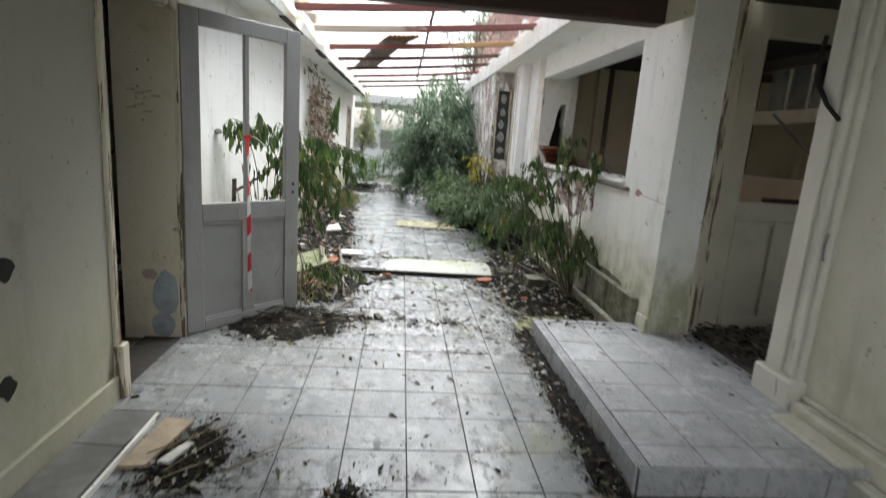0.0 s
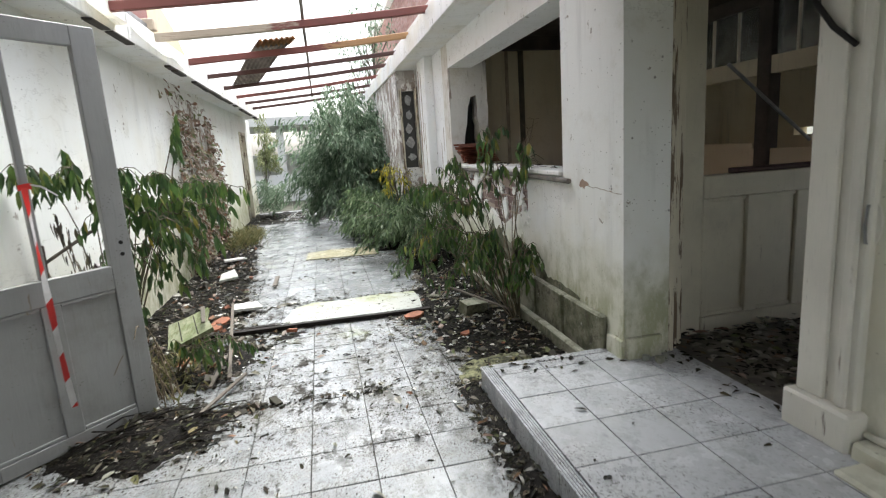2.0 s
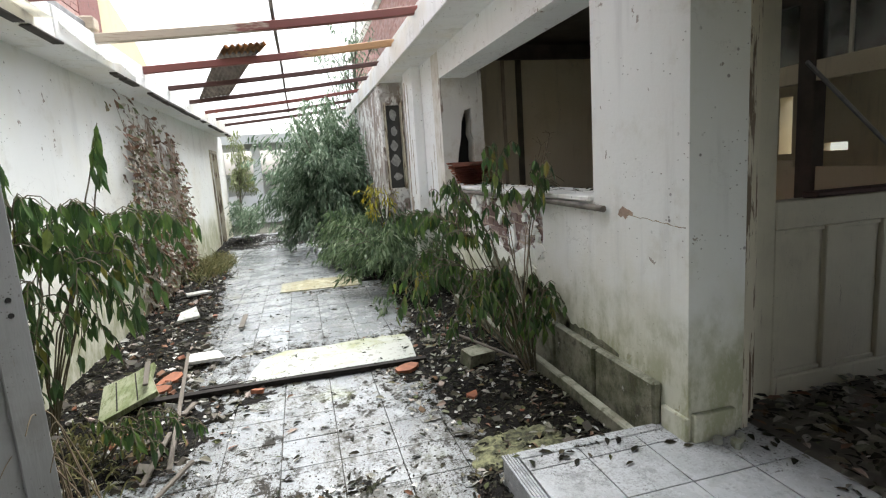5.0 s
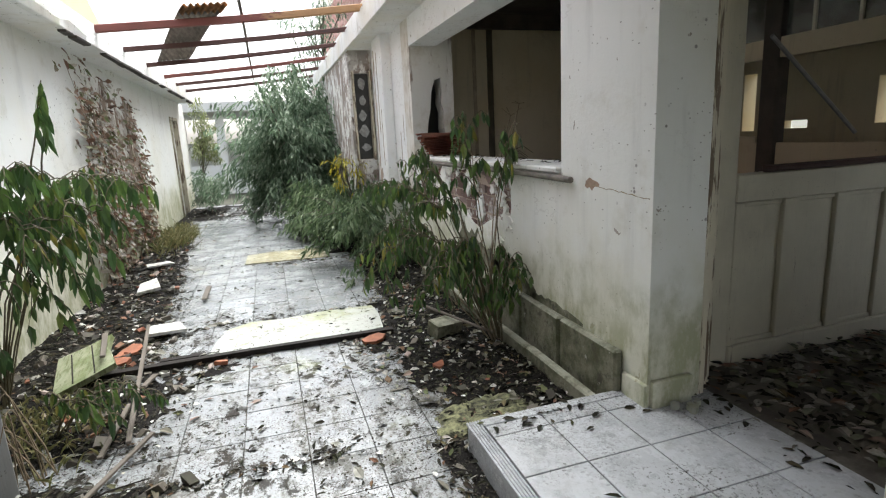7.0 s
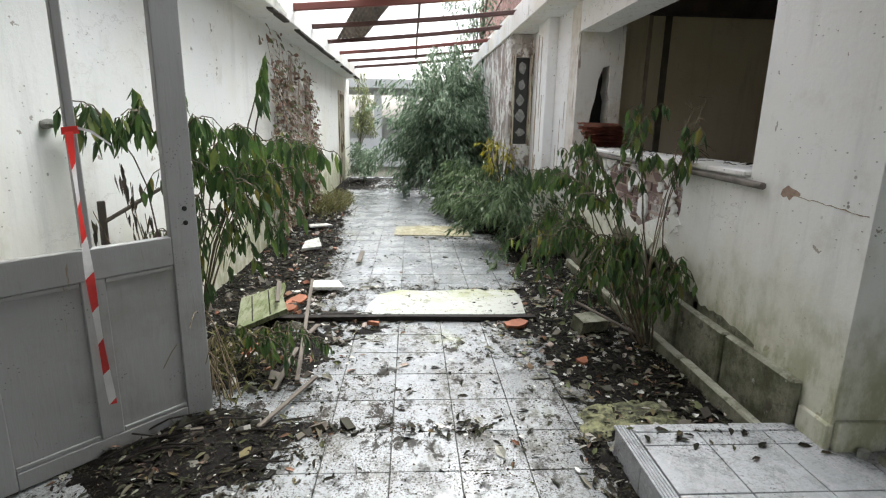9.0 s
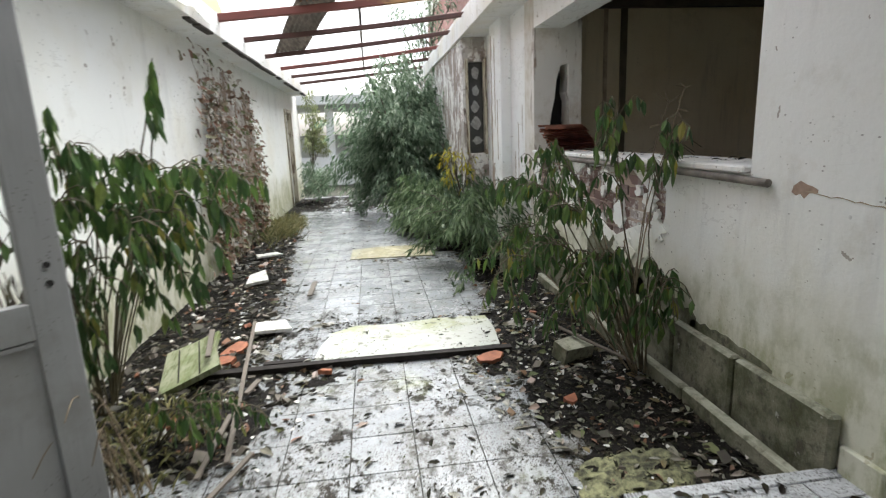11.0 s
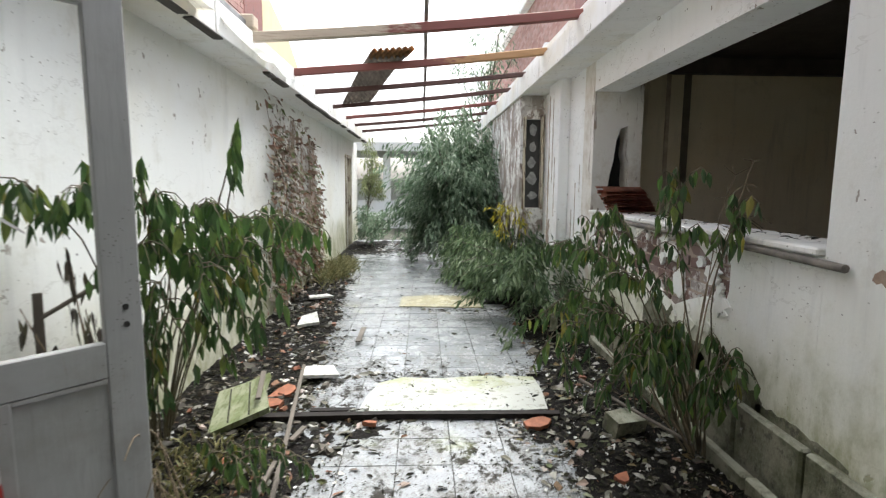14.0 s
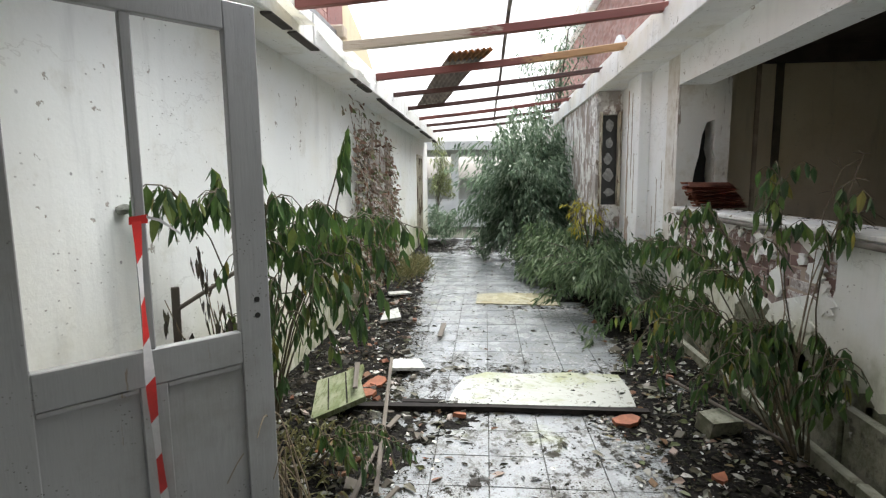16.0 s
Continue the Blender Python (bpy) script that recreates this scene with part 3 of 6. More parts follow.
for z in (1.32, 1.55, 1.78, 2.00, 2.23):
    bm = bmesh.new()
    ragged(bm, blob_outline(random.uniform(0.05, 0.075), random.uniform(0.05, 0.09), 10, 0.25), 0.004, Matrix.Translation((1.885 + random.uniform(-0.02, 0.02), 10.099, z)) @ pose(0, 0, 0, 90))
    child("flaked_patch", bm, DECAL, bay_pane)

# soffit, fascia and flat roof on the right
structure("ceiling_right_soffit", box_bm(1.70, RW, 4.16, 16.6, 2.68, 2.74), SOFFIT, "grey underside of the window-side eaves")
bm = bmesh.new()
y = 4.16
while y < 16.6:
    e = min(16.6, y + random.uniform(1.1, 1.9))
    box(bm, 1.655 + random.uniform(-0.006, 0.006), 1.70, y, e - 0.006, 2.665 + random.uniform(-0.008, 0.008), 2.90 + random.uniform(-0.01, 0.01), 0.006)
    y = e
structure("trim_right_fascia", bm, FASCIA, "stained white fascia along the window-side eaves")
structure("roof_right", box_bm(1.70, 6.6, 4.2, 16.6, 2.90, 3.0), SOFFIT, "flat grey roof over the window wing")

# soffit and fascia on the left
structure("ceiling_left_soffit", box_bm(LW - 0.25, -1.06, 4.14, 16.0, 2.46, 2.51), SOFFIT, "grey underside of the opposite eaves")
bm = bmesh.new()
y = 4.14
while y < 16.0:
    e = min(16.0, y + random.uniform(1.6, 3.2))
    top = 2.69 + random.uniform(-0.012, 0.012)
    box(bm, -1.06, -1.02 + random.uniform(-0.008, 0.008), y, e - 0.006, 2.462 + random.uniform(-0.006, 0.006), top, 0.006, jitter=0.003)
    y = e
structure("trim_left_fascia", bm, FASCIA, "broken white fascia boards along the eaves")
bm = bmesh.new()
y = 4.2
while y < 15.8:
    e = min(15.9, y + random.uniform(0.25, 0.7))
    if random.random() < 0.75:
        d = random.uniform(0.010, 0.034)
        box(bm, -1.075, -1.012 + random.uniform(0, 0.012), y, e - random.uniform(0.0, 0.08), 2.458 - d, 2.458, 0.003, jitter=0.004)
    y = e
structure("trim_left_edge", bm, CHIPDARK, "rotten dark lower edge of the eaves")
structure("roof_left", box_bm(-6.0, -1.08, 4.14, 16.0, 2.60, 2.66), METAL, "grey flat roof over the side wing")

# roofed start of the walk
structure("ceiling_porch", box_bm(-1.60, 2.62, -0.1, 3.98, 2.60, 2.72), DARKWOOD, "dark boarded ceiling of the porch")
# unseen wall, added low so sky light reaches the porch from behind
structure("wall_back", box_bm(-1.60, 2.60, -4.4, -4.2, -0.1, 1.9), WALL_DIM, "unseen plain cream wall added behind the porch")

structure("ceiling_vestibule", box_bm(2.62, 6.4, 2.40, 4.3, 2.60, 2.72), DARKWOOD, "dark boarded vestibule ceiling")
# right wall of the porch and its plinth
bm = bmesh.new()
box(bm, 2.40, 2.60, -3.2, 2.95, -0.1, 2.60)
wall_right_near = structure("wall_right_near", bm, PORCHWALL_LIT, "cream plaster porch wall")
bm = bmesh.new()
box(bm, 2.15, 2.299, 2.27, 2.73, -0.05, 0.160, 0.014, jitter=0.004)
box(bm, 2.31, 2.40, -3.2, 2.795, -0.05, 0.205, 0.014, jitter=0.003)
box(bm, 2.22, 2.299, -3.2, 2.262, -0.05, 0.10, 0.014, jitter=0.004)
box(bm, 2.372, 2.40, -3.2, 2.795, 0.207, 0.235, 0.008)
structure("baseboard_right", bm, PORCHWALL_LIT, "stepped cream plinth at the foot of the porch wall")
bm = bmesh.new()
box(bm, LW, -1.325, -3.2, 2.98, -0.05, 0.13, 0.006)
structure("baseboard_left", bm, WALL_DIM, "cream baseboard along the porch wall")

# vestibule behind the porch opening, and the room behind the wide window
structure("floor_vestibule", box_bm(2.40, 6.2, 2.6, 4.2, -0.05, 0.125), DUST, "dirty vestibule floor")
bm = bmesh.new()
# the gap from x 3.9 to 5.4 is unseen, added to light the partition
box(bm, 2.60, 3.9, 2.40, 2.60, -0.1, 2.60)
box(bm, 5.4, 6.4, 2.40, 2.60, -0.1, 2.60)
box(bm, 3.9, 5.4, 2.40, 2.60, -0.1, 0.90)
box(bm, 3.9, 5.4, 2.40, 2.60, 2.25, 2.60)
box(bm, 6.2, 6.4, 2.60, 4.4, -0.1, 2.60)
structure("wall_vestibule", bm, WALL_DIM, "dim cream vestibule walls with an unseen opening added for light")
structure("floor_window_room", box_bm(2.33, 6.2, 4.3, 8.3, -0.1, 0.05), SOIL, "dark dirty floor behind the window")
bm = bmesh.new()
box(bm, 2.52, 6.4, 8.20, 8.40, -0.1, 2.90)
structure("wall_window_room_back", bm, BROWN, "stained brown plaster wall seen through the window")
bm = bmesh.new()
WINDOWS = ((5.70, 5.86, 1.35, 1.80), (6.56, 6.92, 1.32, 1.41), (7.25, 7.43, 1.30, 1.98))
for a, b in ((4.4, 5.70), (5.86, 6.56), (6.92, 7.25), (7.43, 8.2)):
    box(bm, 6.2, 6.4, a, b, -0.1, 2.90)
for a, b, z0, z1 in WINDOWS:
    box(bm, 6.2, 6.4, a, b, -0.1, z0)
    box(bm, 6.2, 6.4, a, b, z1, 2.90)
structure("wall_window_room_outer", bm, BROWN, "dim outer wall with narrow bright slits")
structure("ceiling_window_room", box_bm(2.33, 6.4, 4.3, 8.2, 2.80, 2.895), DARKWOOD, "dark ceiling behind the window")

# plinth stones and the low kerb along the right wall
plinth = tagged(empty("plinth", (1.99, 6, 0)), "mossy concrete plinth stones along the wall foot", kind="structure")
y = 4.14
while y < 9.8:
    e = y + random.uniform(0.5, 0.62)
    bm = bmesh.new()
    box(bm, 1.975 + random.uniform(-0.006, 0.006), RW, y, e - 0.012, -0.03, 0.355 + random.uniform(-0.012, 0.012), 0.012, jitter=0.005)
    child("stone", bm, PLINTH, plinth)
    y = e
kerb = tagged(empty("kerb", (1.9, 5, 0)), "low mossy concrete kerb in front of the plinth", kind="structure")
y = 4.18
while y < 6.9:
    e = y + random.uniform(0.7, 0.9)
    bm = bmesh.new()
    box(bm, 1.885 + random.uniform(-0.006, 0.006), 1.94, y, e - 0.015, -0.03, 0.10 + random.uniform(-0.01, 0.01), 0.01, jitter=0.006)
    child("stone", bm, PLINTH, kerb)
    y = e
structure("baseboard_pier", box_bm(2.012, RW + 0.01, 3.955, 4.13, 0.10, 0.25, 0.006), WALL, "short white baseboard at the pier")
structure("baseboard_pier_side", box_bm(2.045, 2.27, 3.93, 3.965, 0.12, 0.27, 0.006), WALL, "white baseboard at the pier's side")

# end of the courtyard: a low building under a flat roof
structure("far_roof", box_bm(-7, 7, 20.5, 26, 2.52, 2.80), RENDER_FAR, "pale flat roof edge at the courtyard's end")
bm = bmesh.new()
for x0, x1 in ((-7, -1.9), (-1.0, -0.75), (0.1, 0.5), (2.0, 7)):
    box(bm, x0, x1, 21.0, 21.2, -0.1, 2.42)
box(bm, -7, 7, 21.003, 21.197, -0.1, 0.85)
structure("wall_far", bm, RENDER_FAR, "pale rendered wall with openings at the courtyard's end")
structure("wall_far_back", box_bm(-7, 7, 25.8, 26, -0.1, 1.6), RENDER_FAR, "low pale wall behind the far openings")

# ---- upper storeys beyond the eaves ----


def course_wall(name, place, length, height, material, label, w=0.22, h=0.072, parent=None):
    """Brickwork laid in courses; place() lays (along, up, out) into the world."""
    vs, fs = [], []
    rows = int(height / h)
    for r in range(rows):
        u = -(r % 2) * w / 2
        while u < length:
            a, b = max(0, u) + 0.005, min(length, u + w) - 0.005
            if b - a > 0.03:
                n, d = len(vs), random.uniform(0.0, 0.006)
                z0, z1 = r * h + 0.005, (r + 1) * h - 0.005
                vs += [place(a, z0, 0.012 + d), place(b, z0, 0.012 + d), place(b, z1, 0.012 + d), place(a, z1, 0.012 + d), place(a, z0, 0), place(b, z0, 0), place(b, z1, 0), place(a, z1, 0)]
                fs += [(n, n + 1, n + 2, n + 3), (n, n + 4, n + 5, n + 1), (n + 1, n + 5, n + 6, n + 2), (n + 2, n + 6, n + 7, n + 3), (n + 3, n + 7, n + 4, n)]
            u += w
    me = bpy.data.meshes.new(name)
    me.from_pydata([tuple(v) for v in vs], [], fs)
    me.materials.append(material)
    ob = under(new(name, me), parent)
    return tagged(ob, label, kind="stuff")


MORTAR = plain("grey_mortar", (0.42, 0.38, 0.34), 0.9, 0.3, 10)
house_left = tagged(empty("brick_house", (-2.4, 8, 2.66)), "red brick upper storey with a cream gable strip behind the eaves", "house")
child("wall", box_bm(-4.5, -1.815, 3.5, 9.35, 2.66, 4.7), MORTAR, house_left)
course_wall("brickwork", lambda a, u, o: (-1.815 + o, 3.5 + a, 2.66 + u), 5.85, 2.0, BRICKSTUFF, "red brick courses", parent=house_left)
child("shutter", box_bm(-1.87, -1.80, 9.36, 10.1, 2.66, 4.4, 0.01), REDRAFTER, house_left, "dark red-brown shutter")
bm = bmesh.new()
ragged(bm, [(10.1, 2.66), (12.2, 2.66), (12.2, 3.40), (11.6, 3.70), (10.35, 4.05), (10.1, 4.15)], 0.3, Matrix(((0, 0, 1, -2.1), (1, 0, 0, 0), (0, 1, 0, 0), (0, 0, 0, 1))))
child("gable", bm, plaster("yellow_cream_render", (0.62, 0.54, 0.36), 0.5, 0, 0.4, 0.3), house_left, "cream rendered gable strip")

house_right = tagged(empty("brick_house", (4, 18, 3.0)), "tall red brick house with a white cornice and an arched vent", "house")
child("wall", box_bm(3.25, 8.0, 10.8, 27, 3.0, 6.2), MORTAR, house_right)
course_wall("brickwork", lambda a, u, o: (3.25 - o, 10.8 + a, 3.0 + u), 16.2, 3.2, BRICKSTUFF, "red brick courses paled to stand in for haze", parent=house_right)
child("cornice", box_bm(3.05, 8.2, 10.7, 27.1, 6.2, 6.36, 0.02), FASCIA, house_right, "white cornice")
for i in range(34):
    child("baluster", box_bm(3.10, 3.18, 11.0 + 0.47 * i, 11.12 + 0.47 * i, 6.36, 6.80, 0.015), FASCIA, house_right)
child("handrail", box_bm(3.06, 3.22, 10.8, 27, 6.80, 6.90, 0.02), FASCIA, house_right)
bm = bmesh.new()
for i in range(13):
    q0, q1 = math.pi * i / 13, math.pi * (i + 1) / 13
    ring = [(15.3 + r * math.cos(q), 4.10 + r * math.sin(q)) for r, q in ((0.62, q0), (0.62, q1), (0.46, q1), (0.46, q0))]
    ragged(bm, ring, 0.07, Matrix(((0, 0, -1, 3.232), (1, 0, 0, 0), (0, 1, 0, 0), (0, 0, 0, 1))))
child("arch", bm, WHITE, house_right, "white arched surround")
child("window", box_bm(3.18, 3.24, 12.2, 12.9, 3.9, 5.4, 0.01), REDRAFTER, house_right, "dark red-framed window")

# ---- rafters, rod and loose sheet over the courtyard ----


def rafter(y0, y1, material, label, w=0.065, h=0.075, x0=-1.04, x1=1.69, z0=2.60, z1=2.885):
    bm = bmesh.new()
    n = 8
    rings = []
    for i in range(n + 1):
        t = i / n
        x, yy = x0 + (x1 - x0) * t, y0 + (y1 - y0) * t
        z = z0 + (z1 - z0) * t - 0.018 * math.sin(math.pi * t) + random.uniform(-0.002, 0.002)
        rings.append([bm.verts.new((x, yy + a, z + b)) for a, b in ((-w / 2, 0), (w / 2, 0), (w / 2, h), (-w / 2, h))])
    for u, v in zip(rings, rings[1:]):
        for j in range(4):
            bm.faces.new((u[j], u[(j + 1) % 4], v[(j + 1) % 4], v[j]))
    bm.faces.new(rings[0])
    bm.faces.new(rings[-1])
    bmesh.ops.recalc_face_normals(bm, faces=bm.faces)
    bmesh.ops.bevel(bm, geom=[e for e in bm.edges if abs(e.verts[0].co.x - e.verts[1].co.x) > 0.1], offset=0.006, segments=1, affect="EDGES")
    return tagged(part("rafter", bm, material, None), label, "rafter", "rafters over the courtyard")


rafter(5.96, 6.10, REDRAFTER, "rusty red rafter under the open sky", 0.06, 0.07)
rafter(7.08, 7.26, PALERAFTER, "bleached rafter with flaking red paint", 0.07)
rafter(8.44, 8.56, ORANGERAFTER, "red rafter with bare orange wood")
for a, b in ((9.62, 9.75), (10.95, 10.95), (12.35, 12.30), (13.6, 13.7), (14.9, 15.0)):
    rafter(a, b, REDRAFTER if a == 12.35 else DARKRAFTER, "dark red-brown weathered rafter under the open sky", 0.052, 0.058)
bm = bmesh.new()
tube(bm, [(0.37 + 0.004 * math.sin(1.3 * i), 4.15 + 0.9 * i, 2.845 + 0.003 * math.sin(i)) for i in range(13)], 0.018, 0.018, 6)
tagged(part("roof_rod", bm, RUST, None), "thin dark metal rod across the rafters", "rod")

sheet = tagged(empty("corrugated_sheet", (-0.4, 9.5, 2.78)), "loose weathered corrugated roofing sheet lying on the rafters", "roofing sheet")


def sheet_bm(t0, t1, lift=0.0):
    bm = bmesh.new()
    a, b = Vector((0.02, 8.22, 2.835)), Vector((-0.72, 11.15, 2.725))
    side = Vector((0.215, 0.03, 0.024))
    rows = []
    for i in range(13):
        t = t0 + (t1 - t0) * i / 12
        rows.append([bm.verts.new(a.lerp(b, t) + side * s + Vector((0, 0, 0.020 * math.cos(s * 22) + lift + 0.02 * math.sin(5 * t)))) for s in (j / 14 - 1 for j in range(29))])
    for u, v in zip(rows, rows[1:]):
        for j in range(28):
            bm.faces.new((u[j], u[j + 1], v[j + 1], v[j]))
    bmesh.ops.solidify(bm, geom=bm.faces[:], thickness=0.006)
    return bm


child("sheet", sheet_bm(0.0, 1.0), RUST, sheet, smooth=True)
child("rusted_end", sheet_bm(-0.035, 0.10, -0.014), RUSTEND, sheet, "orange rusted end", smooth=True)

# broken lining hanging from the left eaves
for y0, ln, drop, out in ((6.35, 1.05, 0.06, 0.10), (5.1, 0.9, 0.03, 0.05), (7.5, 0.6, 0.04, 0.03)):
    bm = bmesh.new()
    rows = []
    for i in range(9):
        t = i / 8
        rows.append([bm.verts.new((-1.10 + 0.14 * s + out * t * s, y0 + ln * t, 2.53 + 0.06 * (1 - t) - drop * s * math.sin(math.pi * t * 0.8) + random.uniform(-0.006, 0.006))) for s in (0, 0.5, 1)])
    for u, v in zip(rows, rows[1:]):
        for j in range(2):
            bm.faces.new((u[j], u[j + 1], v[j + 1], v[j]))
    bmesh.ops.solidify(bm, geom=bm.faces[:], thickness=0.008)
    tagged(part("loose_eaves_strip", bm, FASCIA, None), "loose white strip peeling off the eaves", "trim strip", "peeling eaves strips")
bm = box_bm(-1.22, -1.05, 4.2, 7.2, 2.665, 2.76, 0.01)
tagged(part("eaves_gutter", bm, METAL, None), "grey metal box gutter on the eaves", "gutter")
for y in (5.95, 7.08):
    tagged(part("wall_plate_block", box_bm(-1.12, -0.99, y - 0.08, y + 0.05, 2.70 if y > 6.5 else 2.70, 2.80, 0.01), PALERAFTER, None), "pale wooden block under the end of a rafter", "wood block", "rafter end blocks")

# ---- dark beam over the porch edge ----
bm = box_bm(-1.05, 1.84, 3.99, 4.14, 2.345, 2.56, 0.01)
tagged(part("porch_beam", bm, DARKBEAM, None), "dark red-brown wooden beam across the porch edge", "beam")
bm = bmesh.new()
ragged(bm, [(1.84, 2.345), (2.03, 2.42), (2.03, 2.60), (1.84, 2.60)], 0.15, Matrix(((1, 0, 0, 0), (0, 0, -1, 4.14), (0, 1, 0, 0), (0, 0, 0, 1))))
tagged(part("beam_corbel", bm, WALL_JAMB, None), "plastered corbel under the beam's end", "corbel")
tagged(part("beam_box", box_bm(-1.345, -1.055, 3.96, 4.14, 2.37, 2.56, 0.006), FASCIA, None), "white boxed end of the porch beam", "beam end")

# ---- open half-glazed door ----
HINGE, FREE = Vector((-1.33, 3.88, 0)), Vector((-0.72, 4.56, 0))
turn = math.degrees(math.atan2(FREE.y - HINGE.y, FREE.x - HINGE.x))
door = tagged(empty("half_glazed_door"), "open grey-white wooden door with two empty panes and lower panels", "door")
door.matrix_world = pose(HINGE.x, HINGE.y, 0.012, 0, 0, turn)
T = 0.02


def leaf(name, a, b, z0, z1, t=T, bevel=0.004):
    return part(name, box_bm(a, b, -t, t, z0, z1, bevel), DOORPAINT, door)


leaf("stile", 0.0, 0.125, 0, 2.165)
lock_stile = leaf("stile", 0.795, 0.92, 0, 2.165)
leaf("top_rail", 0.1252, 0.7948, 2.06, 2.165)
leaf("lock_rail", 0.1252, 0.7948, 0.78, 0.91)
leaf("bottom_rail", 0.1252, 0.7948, 0, 0.075)
leaf("mullion", 0.453, 0.488, 0.9102, 2.0598, 0.016)
leaf("muntin", 0.425, 0.515, 0.0752, 0.7798)
leaf("panel", 0.1252, 0.4248, 0.0752, 0.7798, 0.007, 0)
leaf("panel", 0.5152, 0.7948, 0.0752, 0.7798, 0.007, 0)
for a, b in ((0.127, 0.423), (0.517, 0.793)):
    bm = bmesh.new()
    box(bm, a, b, -0.018, -0.0072, 0.077, 0.097, 0.003)
    box(bm, a, b, -0.018, -0.0072, 0.76, 0.778, 0.003)
    part("panel_moulding", bm, DOORPAINT, door)
# black discs: the shade of the lock holes is put on as colour
for z in (1.03, 0.965):
    bm = bmesh.new()
    bmesh.ops.create_cone(bm, segments=12, radius1=0.011, radius2=0.011, depth=0.006, cap_ends=True, matrix=pose(0.865, -T - 0.001, z, 90))
    part("lock_hole", bm, BLACK, lock_stile, "black disc for the shade of a lock hole")

tape = bmesh.new()
rows = []
N = 40
for i in range(N + 1):
    s = i / N
    z = 1.37 - 1.14 * s
    w = 0.017 * (1 - 0.25 * math.sin(7 * s) ** 2)
    a = 0.45 - 0.01 * math.sin(3 * s) + 0.03 * s * s
    tw = 0.9 * math.sin(5.5 * s + 0.4)
    off = -0.05 - 0.02 * math.sin(4 * s)
    rows.append([tape.verts.new((a + k * w * math.cos(tw), off + k * w * math.sin(tw) * 0.7, z)) for k in (-1, 1)])
for i, (u, v) in enumerate(zip(rows, rows[1:])):
    lo, hi = (u[0], u[1], v[0]), (u[1], v[1], v[0])
    tape.faces.new(lo).material_index = (i // 5) % 2
    tape.faces.new(hi).material_index = ((i + 1) // 5) % 2
knot = [tape.verts.new(p) for p in ((0.432, -0.03, 1.385), (0.49, -0.03, 1.392), (0.49, -0.032, 1.362), (0.43, -0.032, 1.358))]
tape.faces.new(knot)
tail = [tape.verts.new(p) for p in ((0.485, -0.03, 1.388), (0.525, -0.05, 1.375), (0.585, -0.06, 1.322), (0.582, -0.06, 1.316), (0.52, -0.05, 1.366), (0.485, -0.03, 1.378))]
tape.faces.new(tail).material_index = 1
tape_ob = tagged(new("barrier_tape", mesh_of(tape, "barrier_tape", [RED, WHITE])), "red and white striped barrier tape knotted to the door", "tape")
tape_ob.matrix_world = pose(HINGE.x, HINGE.y, 0.012, 0, 0, turn)

bm = bmesh.new()
bmesh.ops.create_icosphere(bm, subdivisions=2, radius=0.05)
for v in bm.verts:
    v.co = Vector((v.co.x * 0.70, v.co.y * 0.85, v.co.z * 0.45)) * (1 + 0.3 * noise.noise(v.co * 40))
fluff = tagged(new("moss_tuft", mesh_of(bm, "moss_tuft", CLOTH)), "grey fluffy tuft stuck on the white wall", "tuft")
fluff.matrix_world = pose(LW + 0.010, 4.61, 1.402)

BLUEWASH = plain("blue_grey_wash", (0.42, 0.46, 0.50), 0.8, 0.3, 12)
# door frame of the side doorway
frame_left = tagged(empty("door_frame", (-1.36, 3.9, 0)), "flaking cream door frame of the side room", "door frame")
child("post", box_bm(-1.40, -1.325, 3.862, 3.90, -0.01, 2.20, 0.006), CREAMPAINT, frame_left)
child("post", box_bm(-1.39, -1.33, 2.985, 3.03, -0.01, 2.17, 0.006), CREAMPAINT, frame_left)
child("head", box_bm(-1.40, -1.325, 3.03, 3.86, 2.13, 2.19, 0.006), CREAMPAINT, frame_left)
child("plinth_block", box_bm(-1.37, -1.30, 2.97, 3.05, -0.01, 0.30, 0.01), CREAMPAINT, frame_left)
side_window = tagged(empty("side_room_window", (-4.2, 7.8, 0.95)), "plain window with a pale frame in the side room", "window")
child("frame", box_bm(-4.22, -4.14, 7.30, 7.36, 0.95, 2.16, 0.005), CREAMPAINT, side_window)
child("frame", box_bm(-4.22, -4.14, 8.24, 8.30, 0.95, 2.16, 0.005), CREAMPAINT, side_window)
child("sill", box_bm(-4.25, -4.02, 7.25, 8.35, 0.91, 0.95, 0.005), DARKWOOD, side_window)
for i in range(44):
    bm = bmesh.new()
    ragged(bm, blob_outline(random.uniform(0.06, 0.26), random.uniform(0.04, 0.13), 7, 0.3), random.uniform(0.02, 0.07), pose(random.uniform(-3.2, -1.78), random.uniform(3.6, 6.8), 0.0, random.uniform(-12, 12), random.uniform(-12, 12), random.uniform(0, 360)))
    tagged(part("rubble_piece", bm, random.choice((SANDY, STONE, DECAL, DECAL)), None), "broken board or plaster on the side room floor", "rubble", "rubble in the side room")
# added black box, standing in for a dark spot on the return
tagged(part("dark_spot_box", box_bm(-1.83, -1.73, 3.80, 3.858, 1.93, 2.12, 0.02), BLACK, None), "black box for a dark spot high on the doorway return", "box")
# flat black plates put the shade inside two wall holes into colour
for y, z, r in ((2.279, 0.887, 0.045), (2.234, 0.43, 0.045)):
    bm = bmesh.new()
    ragged(bm, blob_outline(r, r, 14, 0.28), 0.004, Matrix(((0, 0, 1, LW - 0.002), (1, 0, 0, y), (0, 1, 0, z), (0, 0, 0, 1))))
    tagged(part("wall_hole", bm, BLACK, None), "ragged black plate for the shade of a hole in the cream wall", "hole", "holes in the porch wall")

